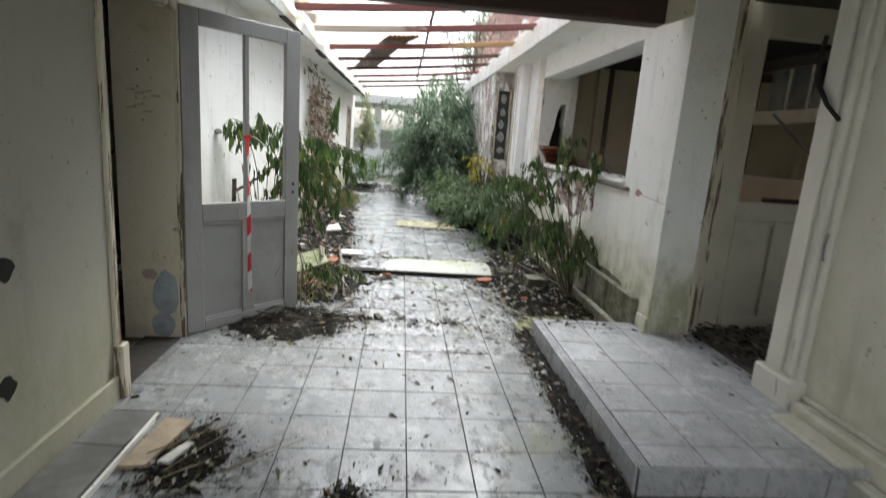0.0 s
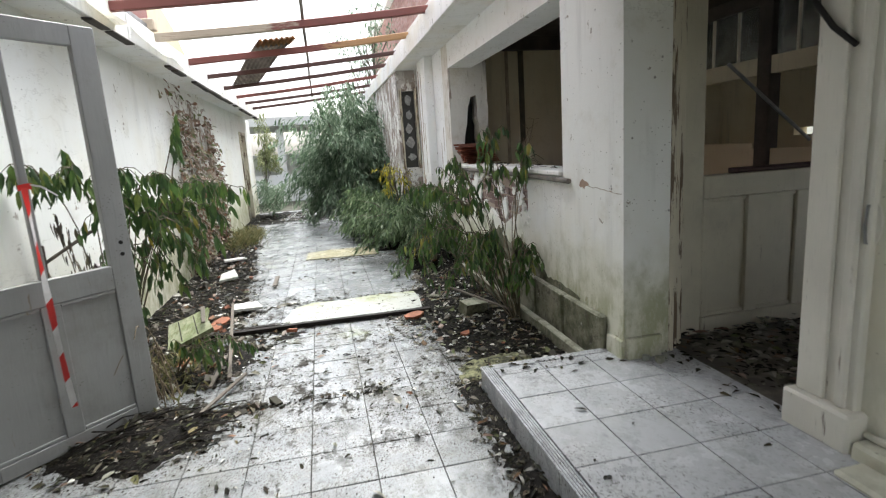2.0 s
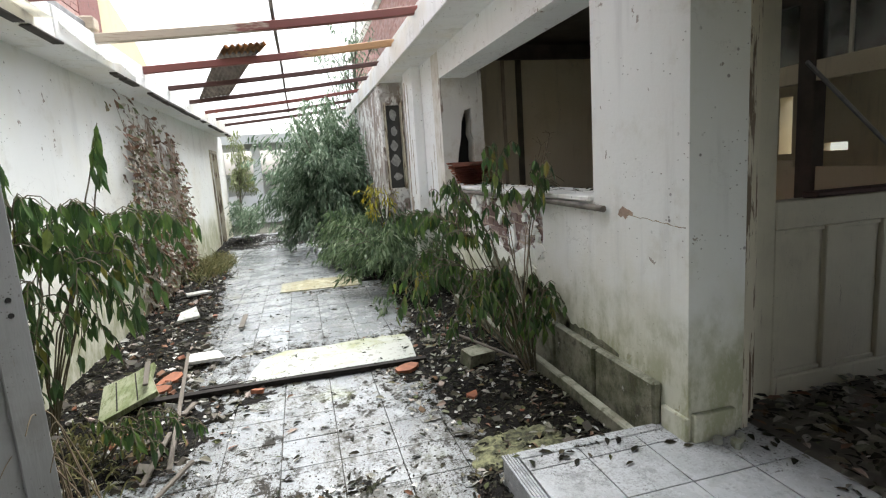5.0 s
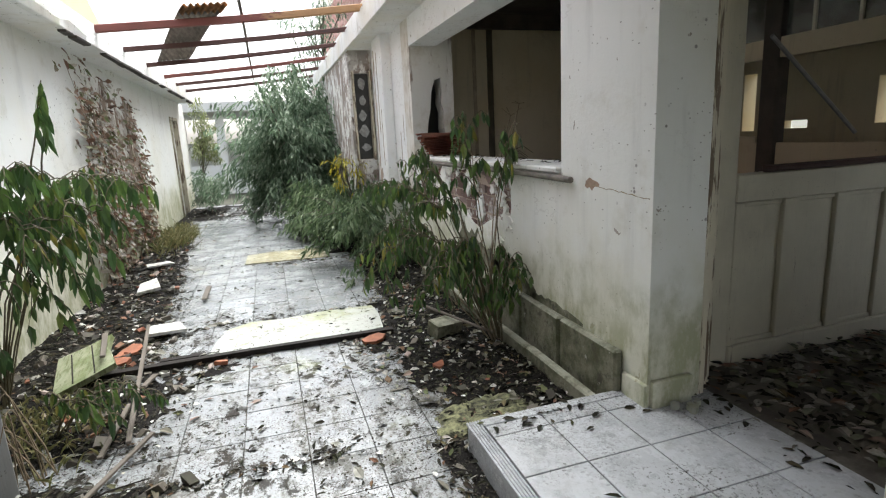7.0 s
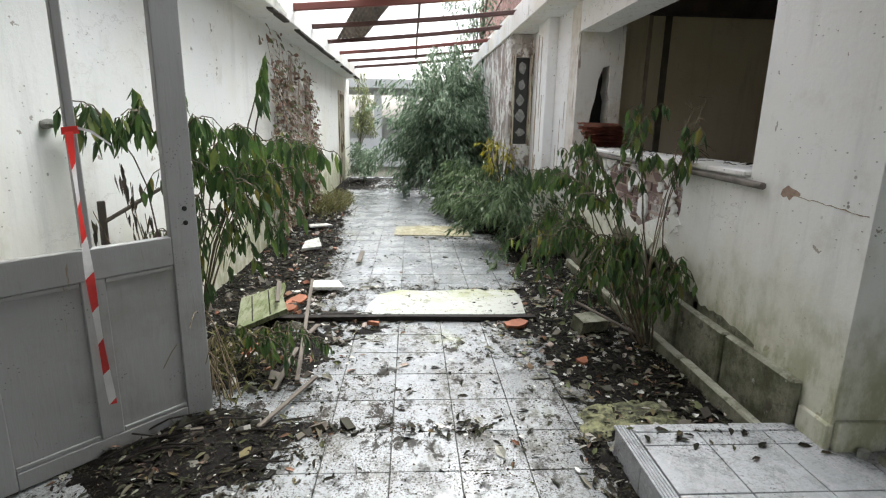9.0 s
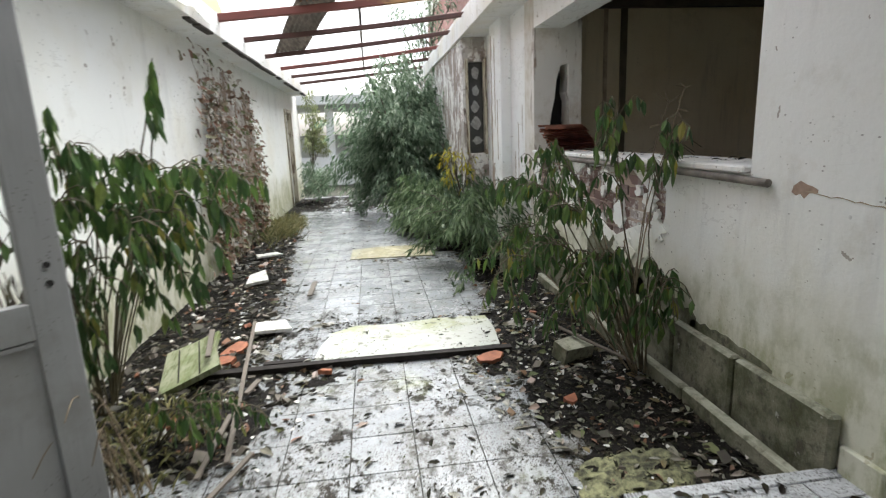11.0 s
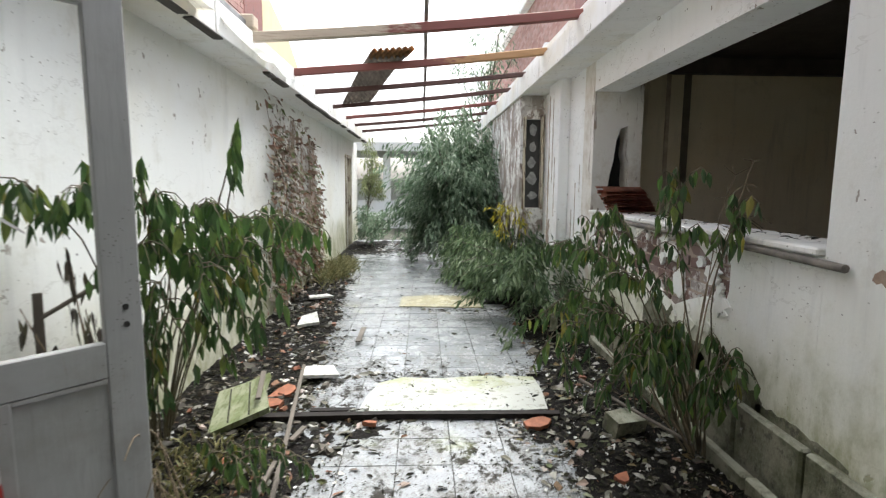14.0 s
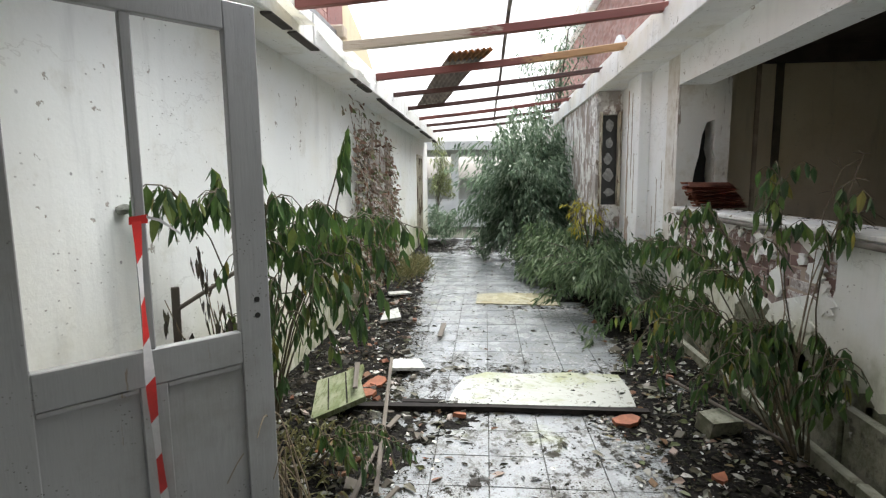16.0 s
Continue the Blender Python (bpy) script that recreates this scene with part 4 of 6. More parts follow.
for x, z, rx, rz, mat, lab in ((-1.45, 0.30, 0.085, 0.16, BLUEWASH, "pale blue-grey repair patch on the doorway return"), (-1.47, 0.08, 0.075, 0.09, BLUEWASH, "pale blue-grey repair patch on the doorway return"), (-1.55, 0.44, 0.05, 0.04, PATCH, "brown scuffed patch on the doorway return")):
    bm = bmesh.new()
    ragged(bm, blob_outline(rx, rz, 16, 0.14), 0.004, Matrix(((1, 0, 0, x), (0, 0, -1, 3.861), (0, 1, 0, z), (0, 0, 0, 1))))
    tagged(part("wall_patch", bm, mat, None), lab, "wall patch", "patches on the doorway return")
for i in range(7):
    x, z = -1.62 + 0.05 * (i % 4), 1.62 - 0.10 * (i // 4) + random.uniform(-0.02, 0.02)
    bm = bmesh.new()
    ragged(bm, [(-0.03, 0), (0.03, 0.006 * (i % 3)), (0.03, 0.012 + 0.006 * (i % 3)), (-0.03, 0.008)], 0.003, Matrix(((1, 0, 0, x), (0, 0, -1, 3.861), (0, 1, 0, z), (0, 0, 0, 1))))
    tagged(part("scribble_mark", bm, PATCH, None), "faint brown scribble stroke on the doorway return", "scribble", "scribbles on the return")

# ---- porch step ----
step = tagged(empty("porch_step", (1.8, 3.2, 0)), "raised tiled porch step with a ribbed nosing", "step")
child("body", box_bm(1.215, 2.42, 2.265, 4.14, -0.02, 0.125), GROUT, step)
for i in range(7):
    child("riser_tile", box_bm(1.198, 1.2155, 2.26 + 0.27 * i, 2.255 + 0.27 * (i + 1), -0.01, 0.128, 0.003), STEPTILE, step)
for i in range(4):
    child("riser_tile", box_bm(1.22 + 0.30 * i, 1.515 + 0.30 * i, 2.247, 2.2645, -0.01, 0.128, 0.003), STEPTILE, step)
bm = bmesh.new()
for i in range(5):
    box(bm, 1.196 + 0.013 * i, 1.206 + 0.013 * i, 2.25, 4.16, 0.124, 0.141, 0.003)
child("nosing", bm, STEPTILE, step, "ribbed edge strip")
child("nosing", box_bm(1.262, 2.30, 4.10, 4.16, 0.12, 0.141, 0.004), STEPTILE, step)
xs = [1.264, 1.545, 1.845, 2.145, 2.41]
ys = [2.25, 2.42, 2.74, 3.06, 3.38, 3.70, 4.0, 4.098]
for a, b in zip(xs, xs[1:]):
    for c0, d in zip(ys, ys[1:]):
        child("tile", box_bm(a + 0.003, b - 0.003, c0 + 0.003, d - 0.003, 0.10, 0.139 + random.uniform(-0.001, 0.001), 0.0015), STEPTILE, step)

# ---- porch opening: post, panelled partition ----
post = tagged(empty("door_post", (2.45, 3.1, 0.14)), "white moulded door post at the porch opening", "door post")
child("post", box_bm(2.365, 2.56, 2.83, 3.105, 0.13, 2.60, 0.008), POSTPAINT, post)
child("moulding", box_bm(2.342, 2.367, 2.86, 2.905, 0.30, 2.60, 0.008), POSTPAINT, post)
child("moulding", box_bm(2.348, 2.367, 2.955, 3.085, 0.30, 2.60, 0.006), POSTPAINT, post)
child("plinth_block", box_bm(2.302, 2.58, 2.80, 3.115, 0.13, 0.30, 0.012), POSTPAINT, post)
bm = bmesh.new()
tube(bm, [(2.355, 3.14, 2.17), (2.335, 3.13, 2.04), (2.328, 3.09, 1.91), (2.335, 3.01, 1.80), (2.355, 2.93, 1.72)], 0.013, 0.011, 8)
tagged(part("hanging_cable", bm, BLACK, None), "black cable end hanging by the door post", "cable")
handle = tagged(empty("pull_handle", (2.4, 2.84, 1.06)), "worn metal pull plate on the porch wall", "handle")
bm = bmesh.new()
ragged(bm, [(2.84 + 0.03 * math.cos(q), 1.06 + 0.085 * math.sin(q)) for q in (6.2832 * i / 16 for i in range(16))], 0.006, Matrix(((0, 0, -1, 2.4), (1, 0, 0, 0), (0, 1, 0, 0), (0, 0, 0, 1))))
child("plate", bm, POSTPAINT, handle)
bm = bmesh.new()
tube(bm, [(2.39, 2.84, 1.14), (2.36, 2.84, 1.13), (2.352, 2.84, 1.06), (2.36, 2.84, 0.99), (2.39, 2.84, 0.98)], 0.006, 0.006, 6)
child("grip", bm, METAL, handle)

side_trim = tagged(empty("pier_moulding", (2.35, 4.0, 0.13)), "badly flaked wooden moulding beside the pier", "moulding")
child("strip", box_bm(2.335, 2.375, 3.965, 4.02, 0.125, 2.60, 0.008), CREAMPAINT, side_trim)
child("strip", box_bm(2.377, 2.425, 4.0, 4.08, 0.125, 2.60, 0.008), CREAMPAINT, side_trim)
child("strip", box_bm(2.427, 2.50, 4.06, 4.18, 0.125, 2.60, 0.008), CREAMPAINT, side_trim)

part_wall = tagged(empty("panelled_partition", (3.8, 4.24, 0.125)), "dull cream panelled partition with empty window openings", "partition")
child("stile", box_bm(2.505, 2.725, 4.18, 4.26, 0.125, 2.60, 0.005), PANELPAINT, part_wall)
child("base", box_bm(2.726, 6.19, 4.17, 4.27, 0.125, 0.235, 0.006), PANELPAINT, part_wall)
child("rail", box_bm(2.726, 6.19, 4.175, 4.265, 1.02, 1.165, 0.006), PANELPAINT, part_wall)
child("head", box_bm(2.726, 6.19, 4.18, 4.26, 2.37, 2.60, 0.006), PANELPAINT, part_wall)
for i in range(9):
    a = 2.726 + 0.385 * i
    child("panel", box_bm(a + 0.051, a + 0.334, 4.205, 4.24, 0.236, 1.019), PANELPAINT, part_wall)
    child("muntin", box_bm(a - (0 if i == 0 else 0.05), a + 0.05, 4.18, 4.26, 0.236, 1.019, 0.005), PANELPAINT, part_wall)
    bm = bmesh.new()
    box(bm, a + 0.052, a + 0.333, 4.19, 4.204, 0.237, 0.262, 0.004)
    box(bm, a + 0.052, a + 0.333, 4.19, 4.204, 0.994, 1.018, 0.004)
    child("panel_moulding", bm, PANELPAINT, part_wall)
for x in (4.3, 5.3):
    child("window_post", box_bm(x, x + 0.07, 4.18, 4.26, 1.166, 2.369, 0.005), PANELPAINT, part_wall)
GLASS = Mat("dusty_glass")
GLASS.b.inputs["Transmission Weight"].default_value = 0.75
GLASS = GLASS.done(GLASS.mix(GLASS.ramp(GLASS.noise(9, 4), 0.4, 0.7), (0.5, 0.52, 0.5), (0.25, 0.25, 0.24)), 0.2)
tagged(part("red_shelf_board", box_bm(2.95, 4.1, 4.15, 4.24, 1.166, 1.20, 0.006, jitter=0.006), DARKBEAM, None), "dark red broken board on the partition's rail", "board")
bm = bmesh.new()
tube(bm, [(2.848, 4.15, 1.83), (3.48, 4.15, 1.345)], 0.011, 0.011, 6)
tagged(part("slanting_bar", bm, METAL, None), "thin grey bar slanting across the partition opening", "bar")
# posts and frames further inside
inner = tagged(empty("inner_screen", (4.4, 6.2, 0.05)), "dim wooden screen with an opening inside the room", "screen")
child("post", box_bm(4.30, 4.42, 5.35, 5.50, 0.05, 2.80, 0.006), DARKWOOD, inner)
child("post", box_bm(4.30, 4.42, 6.70, 6.82, 0.05, 2.80, 0.006), DARKWOOD, inner)
child("board", box_bm(4.34, 4.38, 5.5, 6.70, 0.05, 1.25), BROWN, inner)
child("board", box_bm(4.34, 4.38, 4.32, 5.35, 0.05, 1.25), BROWN, inner)
child("rail", box_bm(4.31, 4.41, 4.32, 6.69, 1.90, 2.05), BROWN, inner, "brown-stained rail with flaked edges")
child("rail", box_bm(4.30, 4.42, 5.51, 6.69, 1.251, 1.30), BROWN, inner)
child("head", box_bm(4.31, 4.41, 4.32, 6.69, 2.50, 2.62), DARKWOOD, inner)
for i in range(6):
    a = 4.46 + 0.33 * i
    child("transom_bar", box_bm(4.34, 4.38, a - 0.012, a + 0.012, 2.051, 2.499), PANELPAINT, inner)
    child("pane", box_bm(4.358, 4.362, a + 0.0122, a + 0.3178, 2.051, 2.499), GLASS, inner)

SCAR = plain("pale_scar", (0.46, 0.33, 0.25), 0.85, 0.35, 15)
# ---- sill, pipe and stacked roof tiles ----
tagged(part("window_sill", box_bm(2.000, 2.36, 4.735, 7.875, 1.200, 1.232, 0.008, jitter=0.003), FASCIA, None), "white weathered sill board of the wide window", "sill")
bm = bmesh.new()
tube(bm, [(2.006, 4.59, 1.168), (2.004, 5.2, 1.178), (2.006, 5.9, 1.177), (2.006, 6.9, 1.179), (2.006, 7.7, 1.178)], 0.018, 0.018, 12)
tagged(part("sill_pipe", bm, RUST, None), "grey metal pipe under the sill's edge", "pipe")
bm = bmesh.new()
ragged(bm, blob_outline(0.06, 0.026, 13, 0.4), 0.004, Matrix(((0, 0, -1, RW + 0.003), (1, 0, 0, 4.44), (0, 1, 0, 1.155), (0, 0, 0, 1))))
tagged(part("plaster_scar", bm, SCAR, None), "bare red-brown scar in the plaster at the pipe's end", "scar")
bm = bmesh.new()
line = [(4.42 - 0.02 * i, 1.146 - 0.0012 * i + 0.010 * fbm(i * 0.3, 1.0, 1.0, 6.0)) for i in range(23)]
edge = [(y, z + random.uniform(0.001, 0.005)) for y, z in line]
ragged(bm, line + edge[::-1], 0.003, Matrix(((0, 0, -1, RW + 0.001), (1, 0, 0, 0), (0, 1, 0, 0), (0, 0, 0, 1))))
tagged(part("plaster_crack", bm, SANDY, None), "thin crack running across the pier's plaster", "crack")


def roof_tile():
    bm = bmesh.new()
    rows = []
    for i in range(7):
        s = i / 6 - 0.5
        rows.append([bm.verts.new((0.24 * s, u, 0.018 * math.cos(s * 9))) for u in (-0.2, 0.2)])
    for u, v in zip(rows, rows[1:]):
        bm.faces.new((u[0], v[0], v[1], u[1]))
    bmesh.ops.solidify(bm, geom=bm.faces[:], thickness=0.014)
    return bm


tile_mesh = mesh_of(roof_tile(), "roof_tile", OLDTERRACOTTA)
for i in range(9):
    t = new("roof_tile", tile_mesh)
    t.matrix_world = pose(2.28 - 0.014 * i + random.uniform(-0.012, 0.012), 7.45 + random.uniform(-0.03, 0.03), 1.262 + 0.0235 * i, random.uniform(-2, 2), -3 - 0.9 * i, 92 + random.uniform(-9, 9))
    tagged(t, "old red clay roof tile in a stack on the sill", "roof tile", "stacked roof tiles")

OLIVE = plain("dark_olive_streak", (0.10, 0.085, 0.055), 0.8, 0.4, 6)
# battens on the back wall of the window room; the dark strip is added for a stain streak
for x, w, mat, lab in ((2.56, 0.04, CREAMPAINT, "flaking pale batten beside the jamb"), (3.10, 0.035, OLIVE, "dark strip for a stain streak on the brown wall"), (2.90, 0.02, SANDY, "thin pale batten on the brown wall")):
    tagged(part("wall_batten", box_bm(x - w, x + w, 8.17, 8.198, 0.3, 2.78, 0.004), mat, None), lab, "batten", "battens on the brown wall")
tagged(part("ceiling_trim", box_bm(2.53, 6.19, 8.12, 8.198, 2.625, 2.79), DARKWOOD, None), "dark boxed trim under the room's ceiling", "trim")

# peeled strips on the far pillar
for y, w, z0, z1 in ((9.22, 0.045, 0.75, 2.55), (9.05, 0.022, 1.5, 2.5), (8.93, 0.018, 1.1, 1.8), (8.45, 0.014, 0.9, 1.5), (8.30, 0.012, 1.4, 1.7), (8.58, 0.016, 0.8, 1.2), (9.14, 0.06, 0.45, 1.05)):
    bm = bmesh.new()
    n = 17
    pts = [(-w * random.uniform(0.05, 1), (z1 - z0) * i / n) for i in range(n + 1)] + [(w * random.uniform(0.05, 1), (z1 - z0) * i / n) for i in range(n, -1, -1)]
    ragged(bm, pts, 0.004, Matrix(((0, 0, -1, (RW if y < 8.75 else 1.91) + 0.001), (1, 0, 0, y), (0, 1, 0, z0), (0, 0, 0, 1))))
    tagged(part("peeled_strip", bm, PATCH, None), "long strip of peeled plaster on the white pillar", "peeled plaster", "peeled plaster strips")

# bare patches on the wall across the courtyard
random.seed(77)
for cy, cz, ry, rz in ((9.75, 1.75, 0.40, 0.52), (10.35, 1.05, 0.42, 0.95), (9.55, 0.75, 0.28, 0.70), (10.75, 1.75, 0.22, 0.40)):
    bm = bmesh.new()
    pts = [(ry * math.cos(q) * (1 + 0.35 * fbm(q, cy, 1.3, 4)), max(-cz, rz * math.sin(q) * (1 + 0.25 * fbm(q, cz, 1.6, 9)))) for q in (6.2832 * i / 40 for i in range(40))]
    ragged(bm, pts, 0.004, Matrix(((0, 0, 1, LW - 0.002 + 0.0012 * (cy % 1)), (1, 0, 0, cy), (0, 1, 0, cz), (0, 0, 0, 1))), 0.015)
    tagged(part("bare_wall_patch", bm, HALFBARE, None), "bare brown render where the white plaster fell away", "peeled plaster", "bare wall patches")
tagged(part("wall_board", box_bm(LW, LW + 0.012, 10.62, 11.05, 0.0, 2.10, 0.004), PATCH, None), "dull brown board fixed to the wall behind the vine", "board")
# broken plaster edge above the plinth
for y0, z0, ln, h in ((5.05, 0.36, 0.75, 0.20), (5.6, 0.36, 0.9, 0.34), (4.5, 0.355, 0.6, 0.06)):
    bm = bmesh.new()
    n = 14
    pts = [(0, 0)] + [(ln * i / n, h * (0.25 + 0.75 * math.sin(math.pi * min(1, (i + 1) / n) * 0.6)) * random.uniform(0.7, 1.15)) for i in range(n + 1)] + [(ln, 0)]
    ragged(bm, pts, 0.004, Matrix(((0, 0, -1, RW + 0.001), (1, 0, 0, y0), (0, 1, 0, z0), (0, 0, 0, 1))))
    tagged(part("plaster_break", bm, PLINTH, None), "mossy bare edge where the plaster broke above the plinth", "peeled plaster", "broken plaster edges")
# door at the far end of the left wall
door_far = tagged(empty("door_far", (-1.40, 14.85, 0)), "closed dull door in a pale frame near the wall's end", kind="structure")
child("leaf", box_bm(-1.46, -1.42, 14.46, 15.24, 0.0, 2.02), RENDER_FAR, door_far)
child("frame", box_bm(-1.44, -1.32, 14.39, 14.455, 0.0, 2.09, 0.006), CREAMPAINT, door_far)
child("frame", box_bm(-1.44, -1.32, 15.245, 15.31, 0.0, 2.09, 0.006), CREAMPAINT, door_far)
child("frame", box_bm(-1.44, -1.32, 14.455, 15.245, 2.025, 2.09, 0.006), CREAMPAINT, door_far)

# ---- plants ----
# creeper greens lightened, with the far end's haze put into them
PALELEAF = leafy("hazed_creeper_leaf", [(0, (0.16, 0.20, 0.08)), (0.6, (0.28, 0.32, 0.14)), (1, (0.38, 0.38, 0.22))], 0.5, 0.3)


def leaf_mesh(name, width, bend, curl):
    L = Leaves()
    L.add((0, 0, 0), (0, 0, -1), (0, 1, 0), 1.0, width)
    me = L.mesh(name, SHRUBLEAF)
    for v in me.vertices:
        u = -v.co.z
        v.co.y += bend * u * u
        v.co.x += curl * math.sin(3 * u)
    return me


LEAVES = [leaf_mesh("leaf", 0.33, 0.16, 0.0), leaf_mesh("leaf", 0.27, -0.14, 0.05), leaf_mesh("leaf", 0.36, 0.08, -0.05), leaf_mesh("leaf", 0.24, 0.24, 0.04)]


def arc(base, tip, rise, n=9):
    """A stem that climbs from base and bows over to tip."""
    a, b = Vector(base), Vector(tip)
    out = []
    for i in range(n):
        t = i / (n - 1)
        p = a.lerp(b, t)
        p.z += rise * math.sin(math.pi * t) + 0.0
        p += Vector((noise.noise(p * 3), noise.noise(p * 3 + Vector((7, 1, 2))), 0)) * 0.05
        out.append(p)
    return out


def shrub(name, label, stems, singles, size, twigs=7, reach=0.34, stem_mat=STEM, shoots=()):
    """An arching shrub: each stem is a part, many leaves are parts, the rest one mass. Leaves hang from bowed side twigs."""
    base = Vector(stems[0][0])
    ob = tagged(empty(name, tuple(base)), label, "shrub")
    spots = []
    for s in stems:
        pts = arc(s[0], s[1], s[2])
        bm = bmesh.new()
        tube(bm, pts, 0.0055, 0.0025, 5)
        start = s[3]
        for i in range(twigs + 1):
            t = start + (1 - start) * i / twigs
            f = min(t, 0.999) * (len(pts) - 1)
            j = int(f)
            p = pts[j].lerp(pts[j + 1], f - j)
            d = (pts[j + 1] - pts[j]).normalized()
            q = random.uniform(0, 6.28)
            out = Vector((math.cos(q), math.sin(q), 0)) * (0.8 if i < twigs else 0.2) + d * 0.7
            ln = reach * random.uniform(0.55, 1.1) * (1.0 if i < twigs else 0.6)
            tw = [p + out.normalized() * ln * u + Vector((0, 0, 0.10 * math.sin(2.6 * u) - 0.16 * u * u)) * (ln / 0.34) for u in (0, 0.33, 0.66, 1.0)]
            tube(bm, tw, 0.004, 0.002, 4)
            across = out.cross(Vector((0, 0, 1))).normalized()
            n = max(3, int(ln / 0.042))
            for v in range(n):
                u = (v + 0.6) / n * 2.999
                h = tw[int(u)].lerp(tw[int(u) + 1], u % 1)
                for sg in ((-1, 1) if v % 2 else (random.choice((-1, 1)),)):
                    spots.append((h, across * sg + out.normalized() * 0.4))
        child("stem", bm, stem_mat, ob)
    for a, b in shoots:
        pts = arc(a, b, 0.05)
        bm = bmesh.new()
        tube(bm, pts, 0.005, 0.002, 5)
        child("stem", bm, stem_mat, ob)
        for i in range(10):
            p = pts[-1 - i // 3].lerp(pts[-2 - i // 3], random.random())
            q = random.uniform(0, 6.28)
            spots.append((p, Vector((math.cos(q), math.sin(q), 0))))
    random.shuffle(spots)
    mass = Leaves()
    for n, (p, side) in enumerate(spots):
        if p.x < LW + 0.05 or p.x > RW - 0.03:
            continue
        ln = size * random.uniform(0.55, 1.2)
        hang = Vector((side.x * 0.26, side.y * 0.26, -1)) + Vector([random.uniform(-0.18, 0.18) for _ in range(3)])
        if singles > 0:
            singles -= 1
            o = new("leaf", random.choice(LEAVES))
            o.parent = ob
            o.matrix_parent_inverse = Matrix.Translation(-ob.location)
            rot = hang.normalized().to_track_quat("-Z", "Y").to_matrix().to_4x4()
            o.matrix_basis = Matrix.Translation(p) @ rot @ pose(0, 0, 0, 0, 0, random.uniform(0, 360)) @ Matrix.Scale(ln, 4)
        else:
            up = Vector((random.uniform(-1, 1), random.uniform(-1, 1), 0.2))
            mass.add(p, hang, up, ln, ln * random.uniform(0.22, 0.36))
    m = under(new("foliage", mass.mesh("foliage", SHRUBSTUFF)), ob)
    tagged(m, "mass of drooping lance-shaped leaves", kind="stuff")
    return ob


random.seed(11)
stems = [
    ((-1.15, 5.6, 0.02), (-0.20, 5.32, 1.26), 0.50, 0.48), ((-1.17, 5.65, 0.02), (-0.36, 5.55, 1.26), 0.48, 0.48), ((-1.18, 5.45, 0.02), (-0.62, 5.05, 1.38), 0.42, 0.54),
    ((-1.18, 5.5, 0.02), (-0.82, 4.92, 1.42), 0.42, 0.56), ((-1.2, 5.4, 0.02), (-1.16, 4.70, 1.46), 0.34, 0.70), ((-1.2, 5.5, 0.02), (-1.00, 4.80, 1.45), 0.36, 0.64),
    ((-1.16, 5.6, 0.02), (-0.42, 5.14, 1.32), 0.44, 0.54), ((-1.15, 5.7, 0.02), (-0.52, 5.85, 1.18), 0.46, 0.46), ((-1.12, 5.5, 0.02), (-0.44, 5.22, 0.96), 0.54, 0.58),
    ((-1.14, 5.5, 0.02), (-0.62, 5.00, 1.02), 0.52, 0.58), ((-1.16, 5.45, 0.02), (-0.90, 4.92, 1.16), 0.46, 0.56), ((-1.15, 5.55, 0.02), (-0.58, 5.50, 1.08), 0.50, 0.50),
    ((-1.14, 5.55, 0.02), (-0.88, 5.28, 1.26), 0.44, 0.48), ((-1.12, 5.5, 0.02), (-0.50, 5.12, 0.80), 0.56, 0.62), ((-1.14, 5.45, 0.02), (-0.78, 4.96, 0.84), 0.52, 0.62),
    ((-1.16, 5.7, 0.02), (-0.85, 5.95, 1.05), 0.45, 0.45), ((-1.14, 5.5, 0.02), (-0.66, 5.2, 0.72), 0.56, 0.62), ((-1.14, 5.5, 0.02), (-0.44, 5.35, 1.10), 0.52, 0.52),
    ((-1.16, 5.4, 0.02), (-1.08, 4.95, 0.62), 0.46, 0.50), ((-1.14, 5.4, 0.02), (-0.90, 4.90, 0.56), 0.48, 0.50), ((-1.2, 5.3, 0.02), (-1.18, 4.98, 0.40), 0.34, 0.45), ((-1.22, 5.4, 0.02), (-1.20, 5.20, 0.50), 0.36, 0.45), ((-1.18, 5.3, 0.02), (-0.98, 5.05, 0.40), 0.36, 0.45),
]
shrub("arching_shrub", "green shrub with long drooping leaves against the white wall", stems, 290, 0.118, 10, 0.20, shoots=(((-0.62, 5.15, 1.25), (-0.43, 4.90, 1.76)), ((-0.55, 5.12, 1.30), (-0.46, 4.95, 1.58)), ((-0.95, 5.1, 1.3), (-0.88, 4.95, 1.60)), ((-1.15, 5.05, 1.3), (-1.14, 4.95, 1.58))))

stems = [
    ((-0.72, 5.06, 0.03), (-0.20, 4.84, 0.24), 0.14, 0.35), ((-0.74, 5.08, 0.03), (-0.36, 4.80, 0.20), 0.14, 0.35), ((-0.72, 5.04, 0.03), (-0.52, 4.90, 0.22), 0.12, 0.35),
    ((-0.70, 5.08, 0.03), (-0.30, 4.98, 0.24), 0.14, 0.35),
]
shrub("young_shrub", "low young shrub with drooping green leaves in the rubble", stems, 0, 0.085, 7, 0.13)

